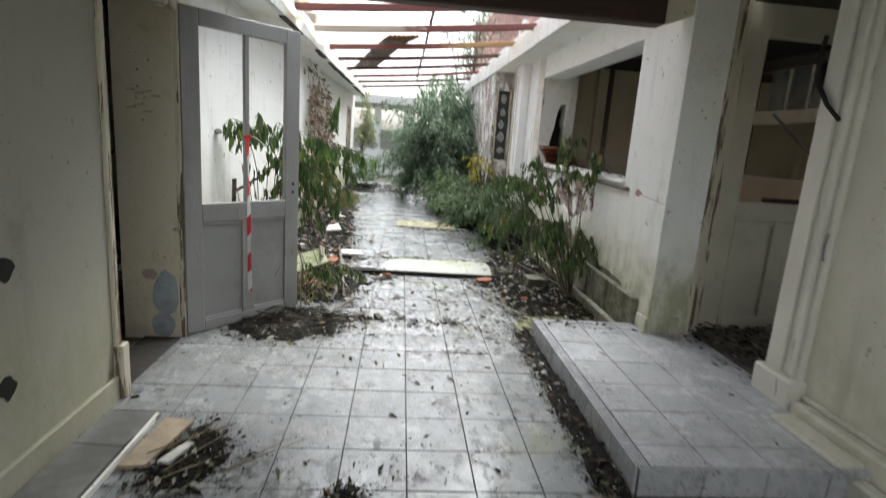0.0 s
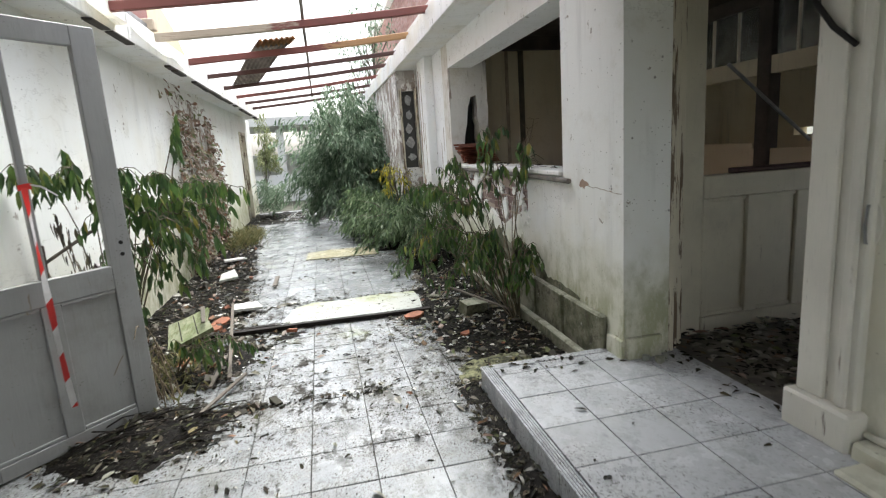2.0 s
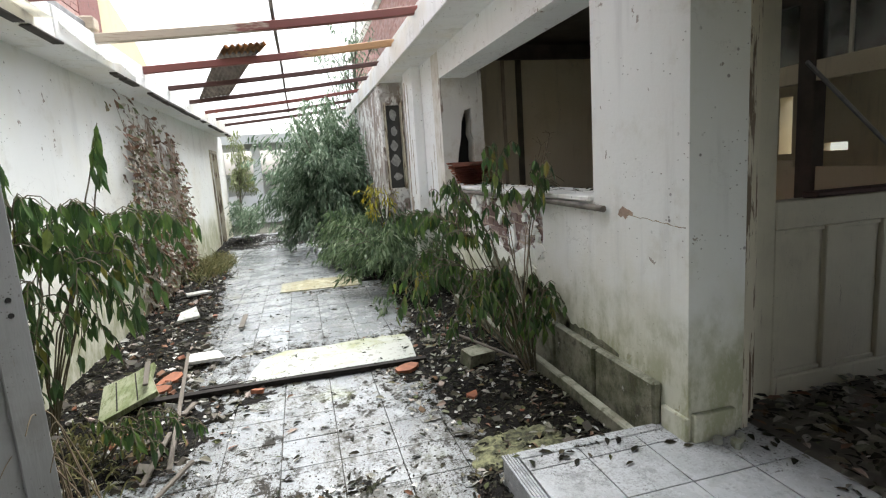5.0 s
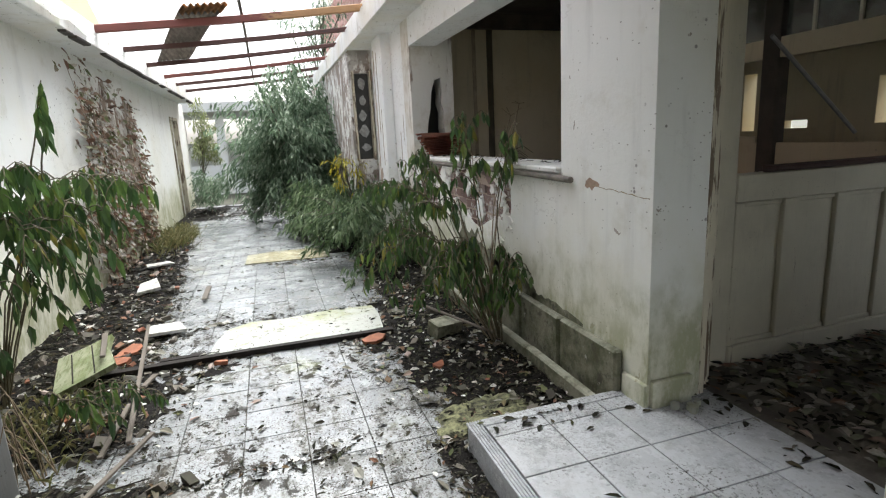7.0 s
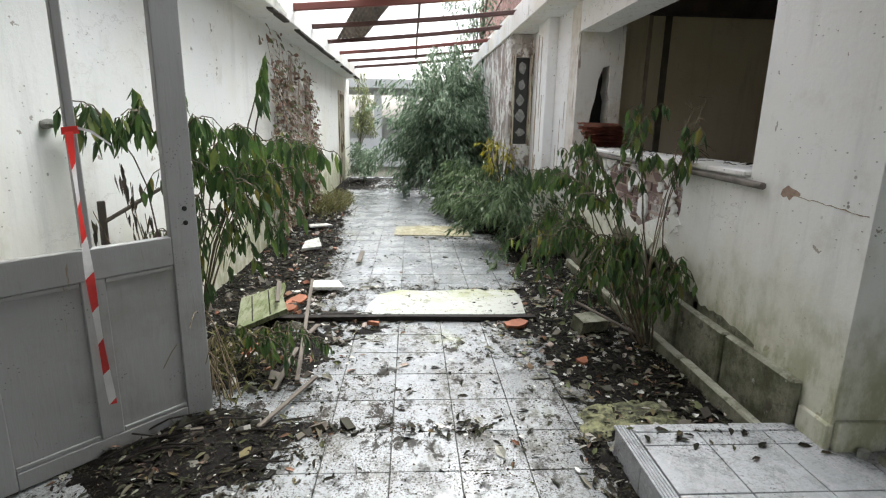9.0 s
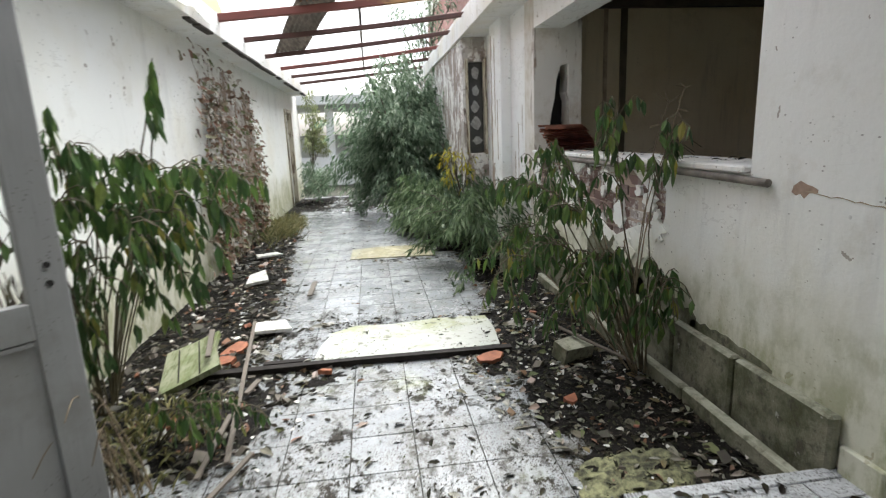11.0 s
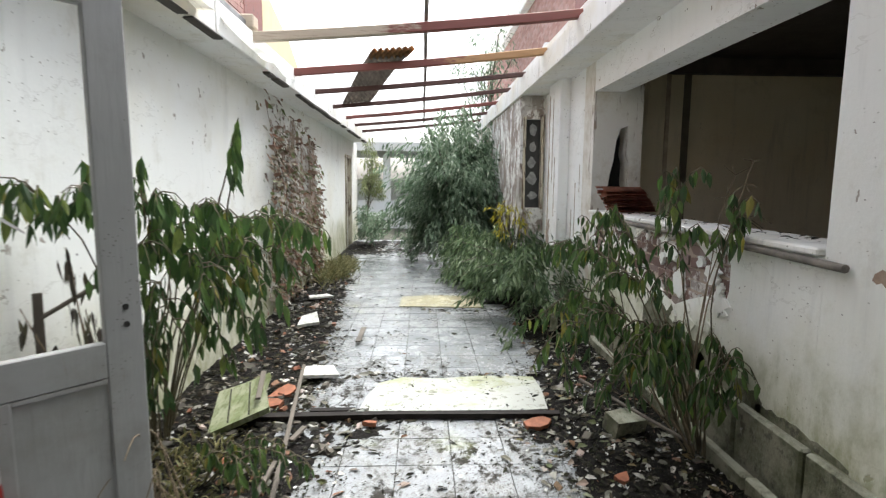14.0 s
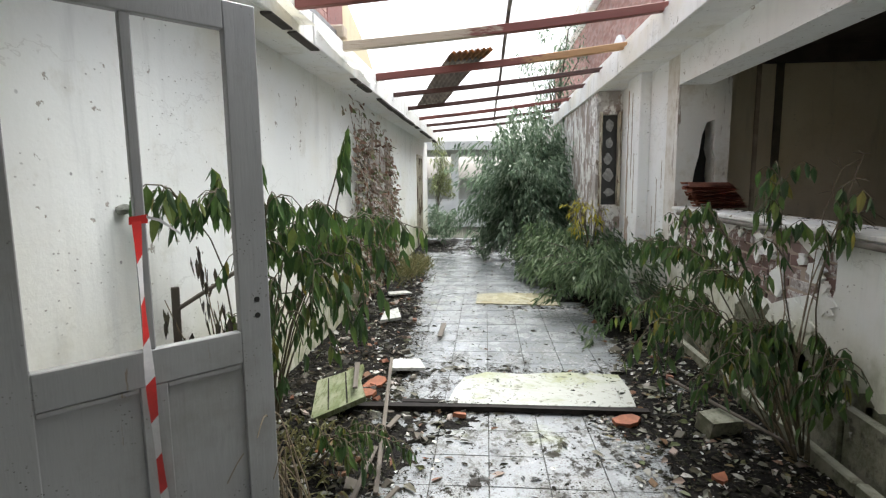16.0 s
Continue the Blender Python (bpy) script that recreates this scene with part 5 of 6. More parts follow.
C = (1.85, 5.30, 0.03)
stems = [
    (C, (1.74, 5.50, 1.54), 0.10, 0.60), ((1.84, 5.35, 0.03), (1.28, 5.60, 1.10), 0.34, 0.55), ((1.80, 5.3, 0.03), (1.06, 5.52, 0.56), 0.36, 0.42),
    ((1.85, 5.25, 0.03), (1.95, 5.18, 0.50), 0.30, 0.42), ((1.82, 5.4, 0.03), (1.22, 5.95, 1.10), 0.36, 0.55), (C, (1.40, 5.28, 0.56), 0.40, 0.42),
    ((1.86, 5.5, 0.03), (1.58, 5.85, 1.30), 0.22, 0.55), ((1.80, 5.35, 0.03), (1.12, 5.75, 0.70), 0.46, 0.42), (C, (1.92, 5.25, 1.36), 0.14, 0.74),
    ((1.82, 5.3, 0.03), (1.45, 5.40, 0.98), 0.30, 0.58), ((1.78, 5.4, 0.03), (1.10, 6.1, 0.56), 0.46, 0.42), ((1.80, 5.25, 0.03), (1.28, 5.18, 0.44), 0.36, 0.40),
    ((1.84, 5.2, 0.03), (1.86, 5.16, 0.40), 0.30, 0.40), ((1.76, 5.9, 0.03), (1.40, 6.4, 1.00), 0.36, 0.42), ((1.84, 6.1, 0.03), (1.60, 6.5, 1.20), 0.26, 0.45),
    (C, (1.64, 5.22, 0.44), 0.40, 0.42), ((1.82, 5.3, 0.03), (1.18, 5.40, 0.72), 0.36, 0.5), ((1.84, 5.3, 0.03), (1.62, 5.25, 0.70), 0.30, 0.5),
]
shrub("arching_shrub", "green shrub with drooping leaves growing by the plinth", stems, 290, 0.104, 12, 0.21)
# bare dry shoots standing among the shrub's stems
for dx, dy, ln in ((-0.50, 0.10, 1.1), (-0.34, -0.12, 0.95), (-0.18, 0.25, 1.25), (-0.62, 0.35, 0.9), (0.02, -0.22, 0.8), (-0.28, 0.05, 1.15), (-0.08, 0.02, 1.0), (-0.45, -0.2, 0.7)):
    bm = bmesh.new()
    tube(bm, arc((C[0] + 0.1 * dx, C[1] + 0.1 * dy, 0.02), (C[0] + dx, C[1] + dy, ln * 0.8), 0.06), 0.006, 0.002, 5)
    tagged(part("bare_shoot", bm, DEADSTEM, None), "thin bare brown shoot rising beside the shrub", "shoot", "bare shoots by the plinth")
WITHERED = leafy("withered_leaf", [(0, (0.035, 0.028, 0.022)), (0.7, (0.08, 0.06, 0.045)), (1, (0.12, 0.11, 0.06))], 0.7, 0.1)
random.seed(19)
withered = tagged(empty("withered_shoots", (-1.1, 4.95, 0)), "withered dark shoots with curled leaves beside the door", "shoots")
dead = Leaves()
for tip in ((-1.22, 4.66, 1.00), (-1.02, 4.74, 0.98), (-1.12, 4.82, 1.12), (-0.92, 4.86, 0.92), (-1.24, 4.95, 1.20)):
    bm = bmesh.new()
    pts = arc((-1.10, 4.98, 0.02), tip, 0.12)
    tube(bm, pts, 0.005, 0.002, 4)
    child("stem", bm, DEADSTEM, withered)
    for i in range(11):
        p = pts[random.randint(4, 8)] + Vector([random.gauss(0, 0.03) for _ in range(3)])
        dead.add(p, (random.uniform(-0.3, 0.3), random.uniform(-0.3, 0.3), -1), (random.uniform(-1, 1), random.uniform(-1, 1), 0), random.uniform(0.06, 0.11), random.uniform(0.015, 0.03), 0.2)
tagged(under(new("leaves", dead.mesh("leaves", WITHERED)), withered), "curled dark dead leaves", kind="stuff")
for a, b, w in (((-1.30, 4.86, 0.55), (-1.28, 4.84, 1.02), 0.018), ((-1.29, 4.86, 0.90), (-1.06, 5.02, 1.06), 0.016)):
    a, b = Vector(a), Vector(b)
    d = b - a
    o = part("frame_lath", box_bm(-w, w, 0, d.length, 0, 0.016, 0.003), GREYWOOD, withered, "broken grey lath caught in the shoots")
    o.matrix_parent_inverse = Matrix.Translation(-withered.location)
    o.matrix_basis = Matrix.Translation(a) @ d.to_track_quat("Y", "Z").to_matrix().to_4x4()
# dry seed twigs over the sill
twigs = tagged(empty("dry_twigs", (1.85, 5.4, 0.1)), "thin dry seed stalks rising in front of the window", "twigs")
for tip in ((2.10, 5.35, 1.62), (1.98, 5.25, 1.50), (2.14, 5.6, 1.55), (1.92, 5.9, 1.48)):
    bm = bmesh.new()
    pts = arc((1.83, 5.5, 0.05), tip, 0.18)
    tube(bm, pts, 0.005, 0.002, 4)
    for i in range(5, 9):
        for _ in range(3):
            tube(bm, [pts[i], pts[i] + Vector([random.uniform(-0.07, 0.07) for _ in range(3)])], 0.002, 0.0015, 3)
    child("stalk", bm, DEADSTEM, twigs)


def leafy_mass(name, label, category, centre, radii, count, ln, material, trunk, seed, yellow=0, lean=(0, 0), bottom=0.0):
    """A dense tree or bush: trunk, limbs and sprays of small leaves, with gaps."""
    random.seed(seed)
    ob = tagged(empty(name, (trunk[0], trunk[1], 0)), label, category)
    cx, cy, cz = centre
    bm = bmesh.new()
    tube(bm, [(trunk[0], trunk[1], -0.02), (trunk[0] * 0.6 + cx * 0.4, trunk[1] * 0.6 + cy * 0.4, cz * 0.6), (cx, cy, cz)], trunk[2], trunk[2] * 0.5, 8)
    child("trunk", bm, BARK, ob)
    sprays = []
    for i in range(max(14, count // 55)):
        while True:
            d = Vector([random.gauss(0, 1) for _ in range(3)]).normalized()
            if d.z > -0.75:
                break
        r = random.uniform(0.30, 1.35) ** 0.8 * (1 + 0.7 * noise.noise(d * 2.1 + Vector((seed, 0, 0))))
        tip = Vector((cx + d.x * radii[0] * r + lean[0] * d.z, cy + d.y * radii[1] * r + lean[1] * d.z, max(bottom + 0.08, cz + d.z * radii[2] * r)))
        root = Vector((cx, cy, cz)).lerp(Vector((trunk[0], trunk[1], 0.2)), random.uniform(0, 0.8))
        mid = root.lerp(tip, 0.6) + Vector((0, 0, 0.28 * radii[2]))
        sprays.append((root, mid, tip))
    for i, (a, m, b) in enumerate(sprays[:16]):
        bm = bmesh.new()
        tube(bm, [a, m, b], trunk[2] * 0.35, 0.004, 5)
        child("limb", bm, BARK, ob)
    L, Y = Leaves(), Leaves()
    for n in range(count):
        a, m, b = sprays[n % len(sprays)]
        t = random.uniform(0.35, 1.05)
        p = m.lerp(b, (t - 0.5) * 2) if t > 0.5 else a.lerp(m, t * 2)
        spread = 0.15 * max(radii) * (1.2 - 0.75 * t)
        p = p + Vector([random.gauss(0, spread * 0.55) for _ in range(3)])
        if p.z < bottom + 0.03:
            p.z = bottom + random.uniform(0.03, 0.25)
        out = (b - a).normalized()
        d = Vector((out.x * 0.7 + random.uniform(-0.7, 0.7), out.y * 0.7 + random.uniform(-0.7, 0.7), -0.45 + random.uniform(-0.4, 0.4)))
        up = Vector((random.uniform(-0.6, 0.6), random.uniform(-0.6, 0.6), 1))
        (Y if yellow and n % len(sprays) < yellow else L).add(p, d, up, ln * random.uniform(0.6, 1.4), ln * random.uniform(0.24, 0.36), 0.3, True)
    tagged(under(new("crown", L.mesh("crown", material)), ob), "dense crown of small narrow leaves", kind="stuff")
    if Y.v:
        tagged(under(new("yellow_sprays", Y.mesh("yellow_sprays", YELLOWLEAF)), ob), "yellowed sprays of leaves", kind="stuff")
    return ob


leafy_mass("small_tree", "dense grey-green tree filling the end of the courtyard", "tree", (0.95, 12.6, 0.98), (1.30, 1.3, 1.42), 14000, 0.13, TREELEAF, (1.0, 12.9, 0.06), 3)
leafy_mass("small_tree", "leafy grey-green tree leaning by the eaves", "tree", (1.15, 13.6, 1.9), (0.95, 0.9, 0.85), 5000, 0.12, TREELEAF, (1.3, 13.8, 0.05), 4)
leafy_mass("low_bush", "spreading grey-green bush on the tiles by the wall", "bush", (1.38, 10.0, 0.36), (0.90, 1.5, 0.42), 5600, 0.105, BUSHLEAF, (1.5, 10.2, 0.03), 5)
leafy_mass("low_bush", "low green bush with hanging leaves by the plinth", "bush", (1.40, 8.2, 0.42), (0.74, 0.95, 0.42), 2300, 0.10, BUSHLEAF, (1.7, 8.3, 0.02), 6)
leafy_mass("yellow_shrub", "yellowing shrub beside the bay", "bush", (1.5, 9.7, 0.95), (0.35, 0.4, 0.7), 120, 0.10, YELLOWLEAF, (1.65, 9.8, 0.015), 8)
leafy_mass("tall_tree", "thin-leaved tall tree beyond the eaves", "tree", (2.4, 19.0, 4.4), (1.6, 2.0, 2.2), 1500, 0.14, TREELEAF, (2.3, 18.8, 0.08), 9)
leafy_mass("wall_creeper", "yellow-green creeper hanging at the far wall end", "creeper", (-1.05, 17.2, 1.5), (0.35, 0.6, 1.0), 1500, 0.10, PALELEAF, (-1.2, 17.3, 0.03), 12)
leafy_mass("weed_clump", "tall thin weeds at the foot of the far wall", "weeds", (-0.85, 14.9, 0.45), (0.35, 1.2, 0.55), 1500, 0.09, TREELEAF, (-0.8, 14.6, 0.015), 13)

# dead vine
random.seed(21)
vine = tagged(empty("dead_vine", (-1.33, 10, 0)), "dead brown vine climbing the bare wall patch", "vine")
V = Leaves()
for s in range(17):
    y0 = random.choice((8.6, 9.0, 9.3, 9.6, 9.9, 10.2, 10.5, 10.8)) + random.uniform(-0.12, 0.12)
    top = 2.35 * random.choice((1.0, 0.95, 0.85, 0.6, 0.45))
    pts = [Vector((LW + 0.015 + random.uniform(0, 0.03), y0 + random.uniform(-0.18, 0.18) + 0.2 * math.sin(i + s), top * i / 8 * random.uniform(0.9, 1.0))) for i in range(9)]
    bm = bmesh.new()
    tube(bm, pts, 0.008, 0.003, 4)
    child("stem", bm, DEADSTEM, vine)
    for i in range(150):
        t = random.uniform(0.0, 1.0)
        f = t * 7.99
        p = pts[int(f)].lerp(pts[int(f) + 1], f % 1) + Vector((random.uniform(0, 0.06), random.gauss(0, 0.24), random.gauss(0, 0.12)))
        V.add(p, (random.uniform(-0.1, 0.8), random.uniform(-1.2, 1.2), random.uniform(-1.3, 0.2)), (1, random.uniform(-0.5, 0.5), random.uniform(-0.3, 0.6)), random.uniform(0.05, 0.12), random.uniform(0.03, 0.06))
tagged(under(new("leaves", V.mesh("leaves", VINELEAF)), vine), "dry curled brown leaves", kind="stuff")


def grass(name, label, cx, cy, rx, ry, n, h, seed):
    random.seed(seed)
    G = Leaves()
    for _ in range(n):
        p = (cx + random.gauss(0, rx), cy + random.gauss(0, ry), 0.0)
        if p[0] < LW + 0.02:
            continue
        G.add(p, (random.uniform(-0.5, 0.6), random.uniform(-0.6, 0.5), 1), (random.uniform(-1, 1), random.uniform(-1, 1), 0.1), h * random.uniform(0.5, 1.2), 0.014, 0.5)
    tagged(new(name, G.mesh(name, GRASSMAT)), label, "grass", kind="stuff")


grass("grass_tuft", "rank yellow-green grass at the wall foot", -1.08, 11.2, 0.13, 0.45, 1500, 0.42, 31)
grass("weeds", "small green weeds in the rubble", -0.90, 5.14, 0.22, 0.26, 480, 0.17, 32)
# creeping dry stems at the door's foot
for i in range(13):
    bm = bmesh.new()
    p = Vector((-0.72 + random.uniform(-0.1, 0.12), 4.62 + random.uniform(-0.08, 0.1), 0.01))
    tube(bm, arc(p, (-0.80 + random.uniform(-0.2, 0.15), 4.50 + random.uniform(-0.2, 0.1), random.uniform(0.05, 0.55)), 0.25), 0.004, 0.002, 4)
    tagged(part("dry_creeper_stem", bm, DEADSTEM, None), "thin dry creeper stem at the foot of the door", "stem", "dry stems at the door")

random.seed(63)
for i in range(16):
    bm = bmesh.new()
    x, y, q = random.uniform(-1.15, -0.45), random.uniform(4.05, 4.42), random.uniform(-0.5, 0.5)
    tube(bm, [(x, y, 0.03), (x + 0.14 * math.cos(q), y + 0.14 * math.sin(q), 0.06 + random.uniform(0, 0.02)), (x + 0.30 * math.cos(q + 0.3), y + 0.30 * math.sin(q + 0.3), 0.025)], 0.006, 0.003, 5)
    tagged(part("rotten_root", bm, WETWOOD, None), "black rotten root lying in the dirt at the door's foot", "root", "rotten roots at the door")

# ---- dirt and litter ----


def dirt(x, y):
    """How thickly dirt lies at a place on the tiles, from 0 to 1."""
    n = 0.5 * fbm(x, y, 1.5, 2.0) + 0.35 * fbm(x, y, 5.0, 7.0)
    wx, wy = 0.30 * fbm(x, y, 3.0, 5.0), 0.16 * fbm(x, y, 4.0, 8.0)
    d = 0.0
    left = -0.30 if y < 5.9 else -0.30 - 0.09 * (y - 5.9)
    left = left if y > 5.9 else -0.42 + 0.30 * smooth01(y, 4.6, 5.3) + 0.42 * smooth01(y, 5.2, 5.8)
    d = max(d, smooth01(y, 4.45, 4.9) * smooth01(x, left + 0.26, left - 0.22))
    right = 1.12 - 0.26 * smooth01(y, 4.7, 5.1) if y < 5.84 else 1.08 if y < 6.6 else 1.25 if y < 9 else 0.95
    d = max(d, smooth01(y, 4.0, 4.3) * smooth01(x, right - 0.18, right + 0.22))
    d = max(d, smooth01(x, 0.96, 1.08) * smooth01(y, 1.9, 2.3) * 0.9 if y < 4.3 and x < 1.21 else 0)
    d = max(d, smooth01(y, 6.44, 6.54) * smooth01(y, 6.70, 6.60) * smooth01(x, -0.6, -0.2) * 0.72)
    d = max(d, smooth01(abs(y - 4.37 + 0.3 * wy), 0.12, 0.03) * smooth01(abs(x + wx), 0.85, 0.45) * 0.92)
    d = max(d, smooth01(math.hypot(x + 0.72, (y - 4.22) * 1.2), 0.75, 0.3) * 1.1)
    d = max(d, smooth01(math.hypot((x + 0.35) * 0.8, y - 4.25), 0.42, 0.1) * 0.75)
    d = max(d, smooth01(math.hypot(x + 0.78, (y - 2.45) * 0.7), 0.36, 0.1) * 0.85)
    d = max(d, smooth01(math.hypot(x + 0.06, y - 2.22), 0.12, 0.05) * 0.9)
    d = max(d, smooth01(y, 8.55, 8.65) * smooth01(y, 8.85, 8.75) * smooth01(x, 0.2, 0.5) * 0.7)
    d = max(d, smooth01(y, 3.6, 4.2) * smooth01(y, 4.6, 4.4) * smooth01(x, 0.5, -0.2) * 0.40)
    d = max(d, smooth01(y, 12.6, 14.0) * 0.9)
    d = max(d, 0.22 * smooth01(y, 5.9, 6.6))
    d = max(d, (0.20 + 0.12 * smooth01(y, 5.6, 5.2)) * smooth01(y, 3.4, 4.0))
    return d + 0.42 * n + 0.13 * fbm(x, y, 17.0, 3.0)


random.seed(41)
NX, NY, X0, Y0, S = 130, 548, -1.36, 1.9, 0.026
heights = [[0.0] * NY for _ in range(NX)]
for i in range(NX):
    for j in range(NY):
        x, y = X0 + S * i, Y0 + S * j
        heights[i][j] = -0.006 + (0.055 if x < -0.55 or x > 1.15 else 0.026) * smooth01(dirt(x, y), 0.58, 1.25) * (0.6 + 0.6 * abs(fbm(x, y, 9.0, 4.0))) - 0.004
vs, fs, idx = [], [], {}
for i in range(NX - 1):
    for j in range(NY - 1):
        quad = ((i, j), (i + 1, j), (i + 1, j + 1), (i, j + 1))
        if max(heights[a][b] for a, b in quad) > -0.002:
            for q in quad:
                if q not in idx:
                    idx[q] = len(vs)
                    vs.append((X0 + S * q[0], Y0 + S * q[1], heights[q[0]][q[1]]))
            fs.append(tuple(idx[q] for q in quad))
me = bpy.data.meshes.new("soil")
me.from_pydata(vs, [], fs)
me.materials.append(SOIL)
me.shade_smooth()
tagged(new("soil", me), "wet black soil and rot spread over the tiles", "soil", kind="stuff")


def ground_at(x, y):
    i, j = int((x - X0) / S), int((y - Y0) / S)
    return max(0.0, heights[i][j]) if 0 <= i < NX and 0 <= j < NY else 0.0


def litter(name, label, material, tries, size, power, base, far=15.5, thin=0.42, simple=False):
    L = Leaves()
    for _ in range(tries):
        x, y = random.uniform(-1.33, 1.95), 2.0 + (far - 2.0) * random.random() ** 1.5
        d = dirt(x, y)
        if random.random() > base + min(0.62, max(0.0, d) ** power) * (0.35 if 5.2 < y < 5.76 and x > -0.5 and x < 0.7 else 1.0):
            continue
        if -0.1 < x < 1.06 and 5.8 < y < 6.45 and random.random() < 0.6:
            continue
        if x > 1.19 and y < 4.17:
            continue
        z = ground_at(x, y) + random.uniform(0.002, 0.012)
        if 5.82 < y < 6.45 and -0.1 < x < 1.1:
            z = 0.042
        q = random.uniform(0, 6.28)
        s = size * (0.3 + 1.1 * random.random() ** 1.5)
        L.add((x, y, z), (math.cos(q), math.sin(q), random.uniform(-0.05, 0.25)), (random.uniform(-0.8, 0.8), random.uniform(-0.8, 0.8), 1), s, s * thin * random.uniform(0.7, 1.3), 0.15, simple)
    return tagged(new(name, L.mesh(name, material)), label, "litter", kind="stuff")


litter("leaf_litter", "wet brown fallen leaves over soil and tiles", LITTER, 72000, 0.050, 2.7, 0.004, thin=0.32)
litter("plaster_flakes", "pale flakes of plaster and paint among the leaves", CHIPS, 4600, 0.032, 2.4, 0.003, thin=0.7)
litter("crumbs", "small dark crumbs of dirt on the tiles", CRUMBS, 150000, 0.012, 1.7, 0.010, 9.0, 0.75, True)
PALELITTER = leafy("bleached_fallen_leaf", [(0, (0.10, 0.085, 0.06)), (0.3, (0.20, 0.19, 0.15)), (0.55, (0.34, 0.33, 0.29)), (0.75, (0.12, 0.145, 0.06)), (0.85, (0.19, 0.09, 0.05)), (1, (0.52, 0.51, 0.47))], 0.6, 0.1, spec=0.2)
litter("bleached_leaves", "larger bleached grey and olive leaves on the black soil", PALELITTER, 2300, 0.085, 2.4, 0.005, 11.0, 0.36)
random.seed(43)
P = Leaves()
for _ in range(620):
    x, y = random.uniform(0.85, 1.88), random.uniform(4.2, 7.5)
    if dirt(x, y) < 0.45 or (x > 1.19 and y < 4.17):
        continue
    q, ln = random.uniform(0, 6.28), random.uniform(0.025, 0.07)
    P.add((x, y, ground_at(x, y) + 0.010), (math.cos(q), math.sin(q), random.uniform(0, 0.4)), (random.uniform(-0.9, 0.9), random.uniform(-0.9, 0.9), 1), ln, ln * random.uniform(0.35, 0.6), 0.3)
tagged(new("bleached_leaves", P.mesh("bleached_leaves", PALELITTER)), "curled bleached leaves lying thick on the plinth bed", "litter", kind="stuff")
P = Leaves()
for _ in range(150):
    x, y = random.uniform(2.02, 2.33), random.uniform(4.8, 7.3)
    if random.random() < 0.25 + 0.75 * smooth01(x, 2.1, 2.3):
        q, ln = random.uniform(0, 6.28), random.uniform(0.015, 0.07)
        P.add((x, y, 1.238), (math.cos(q), math.sin(q), random.uniform(0, 0.3)), (random.uniform(-0.5, 0.5), random.uniform(-0.5, 0.5), 1), ln, ln * 0.35, 0.1)
tagged(new("leaf_litter", P.mesh("leaf_litter", LITTER)), "dark dead leaves scattered along the window sill", "litter", kind="stuff")
# litter on the step and in the vestibule
L = Leaves()
for _ in range(3600):
    x, y = random.uniform(1.25, 5.0), random.uniform(2.4, 4.14)
    p = smooth01(x, 2.10, 2.65) * smooth01(y, 2.9, 3.4) * 0.9 + 0.008 + 0.22 * smooth01(y, 3.86, 4.1) * smooth01(x, 2.45, 2.3)
    if random.random() < p:
        q = random.uniform(0, 6.28)
        s = random.uniform(0.02, 0.075)
        L.add((x, y, 0.145 + random.uniform(0, 0.03) * (x > 2.4)), (math.cos(q), math.sin(q), random.uniform(0, 0.2)), (random.uniform(-0.4, 0.4), random.uniform(-0.4, 0.4), 1), s, s * 0.4, 0.1)
P = Leaves()
for _ in range(1000):
    x, y = random.uniform(2.3, 4.6), random.uniform(2.9, 4.14)
    if random.random() < smooth01(x, 2.3, 2.7):
        q = random.uniform(0, 6.28)
        s = random.uniform(0.03, 0.11)
        P.add((x, y, 0.15 + random.uniform(0, 0.03)), (math.cos(q), math.sin(q), random.uniform(0, 0.15)), (random.uniform(-0.3, 0.3), random.uniform(-0.3, 0.3), 1), s, s * random.uniform(0.35, 0.7), 0.1)
tagged(new("plaster_flakes", P.mesh("plaster_flakes", PALELITTER)), "pale grey flakes and leaves on the vestibule floor", "litter", kind="stuff")
tagged(new("leaf_litter", L.mesh("leaf_litter", LITTER)), "dry brown leaves blown into the vestibule", "litter", kind="stuff")
for x, y, r in ((2.2, 3.85, 0.035), (2.14, 3.9, 0.025), (2.25, 3.88, 0.02)):
    bm = bmesh.new()
    ragged(bm, blob_outline(r, r * 0.7, 8, 0.3), 0.03, pose(x, y, 0.138, 0, 0, 30))
    tagged(part("plaster_lump", bm, MOSSSLAB, None), "small lump of fallen plaster on the step", "plaster lump", "plaster lumps")

MOSSLUMP = plain("brown_green_moss", (0.25, 0.25, 0.13), 0.9, 0.9, 22, bump=1.0)
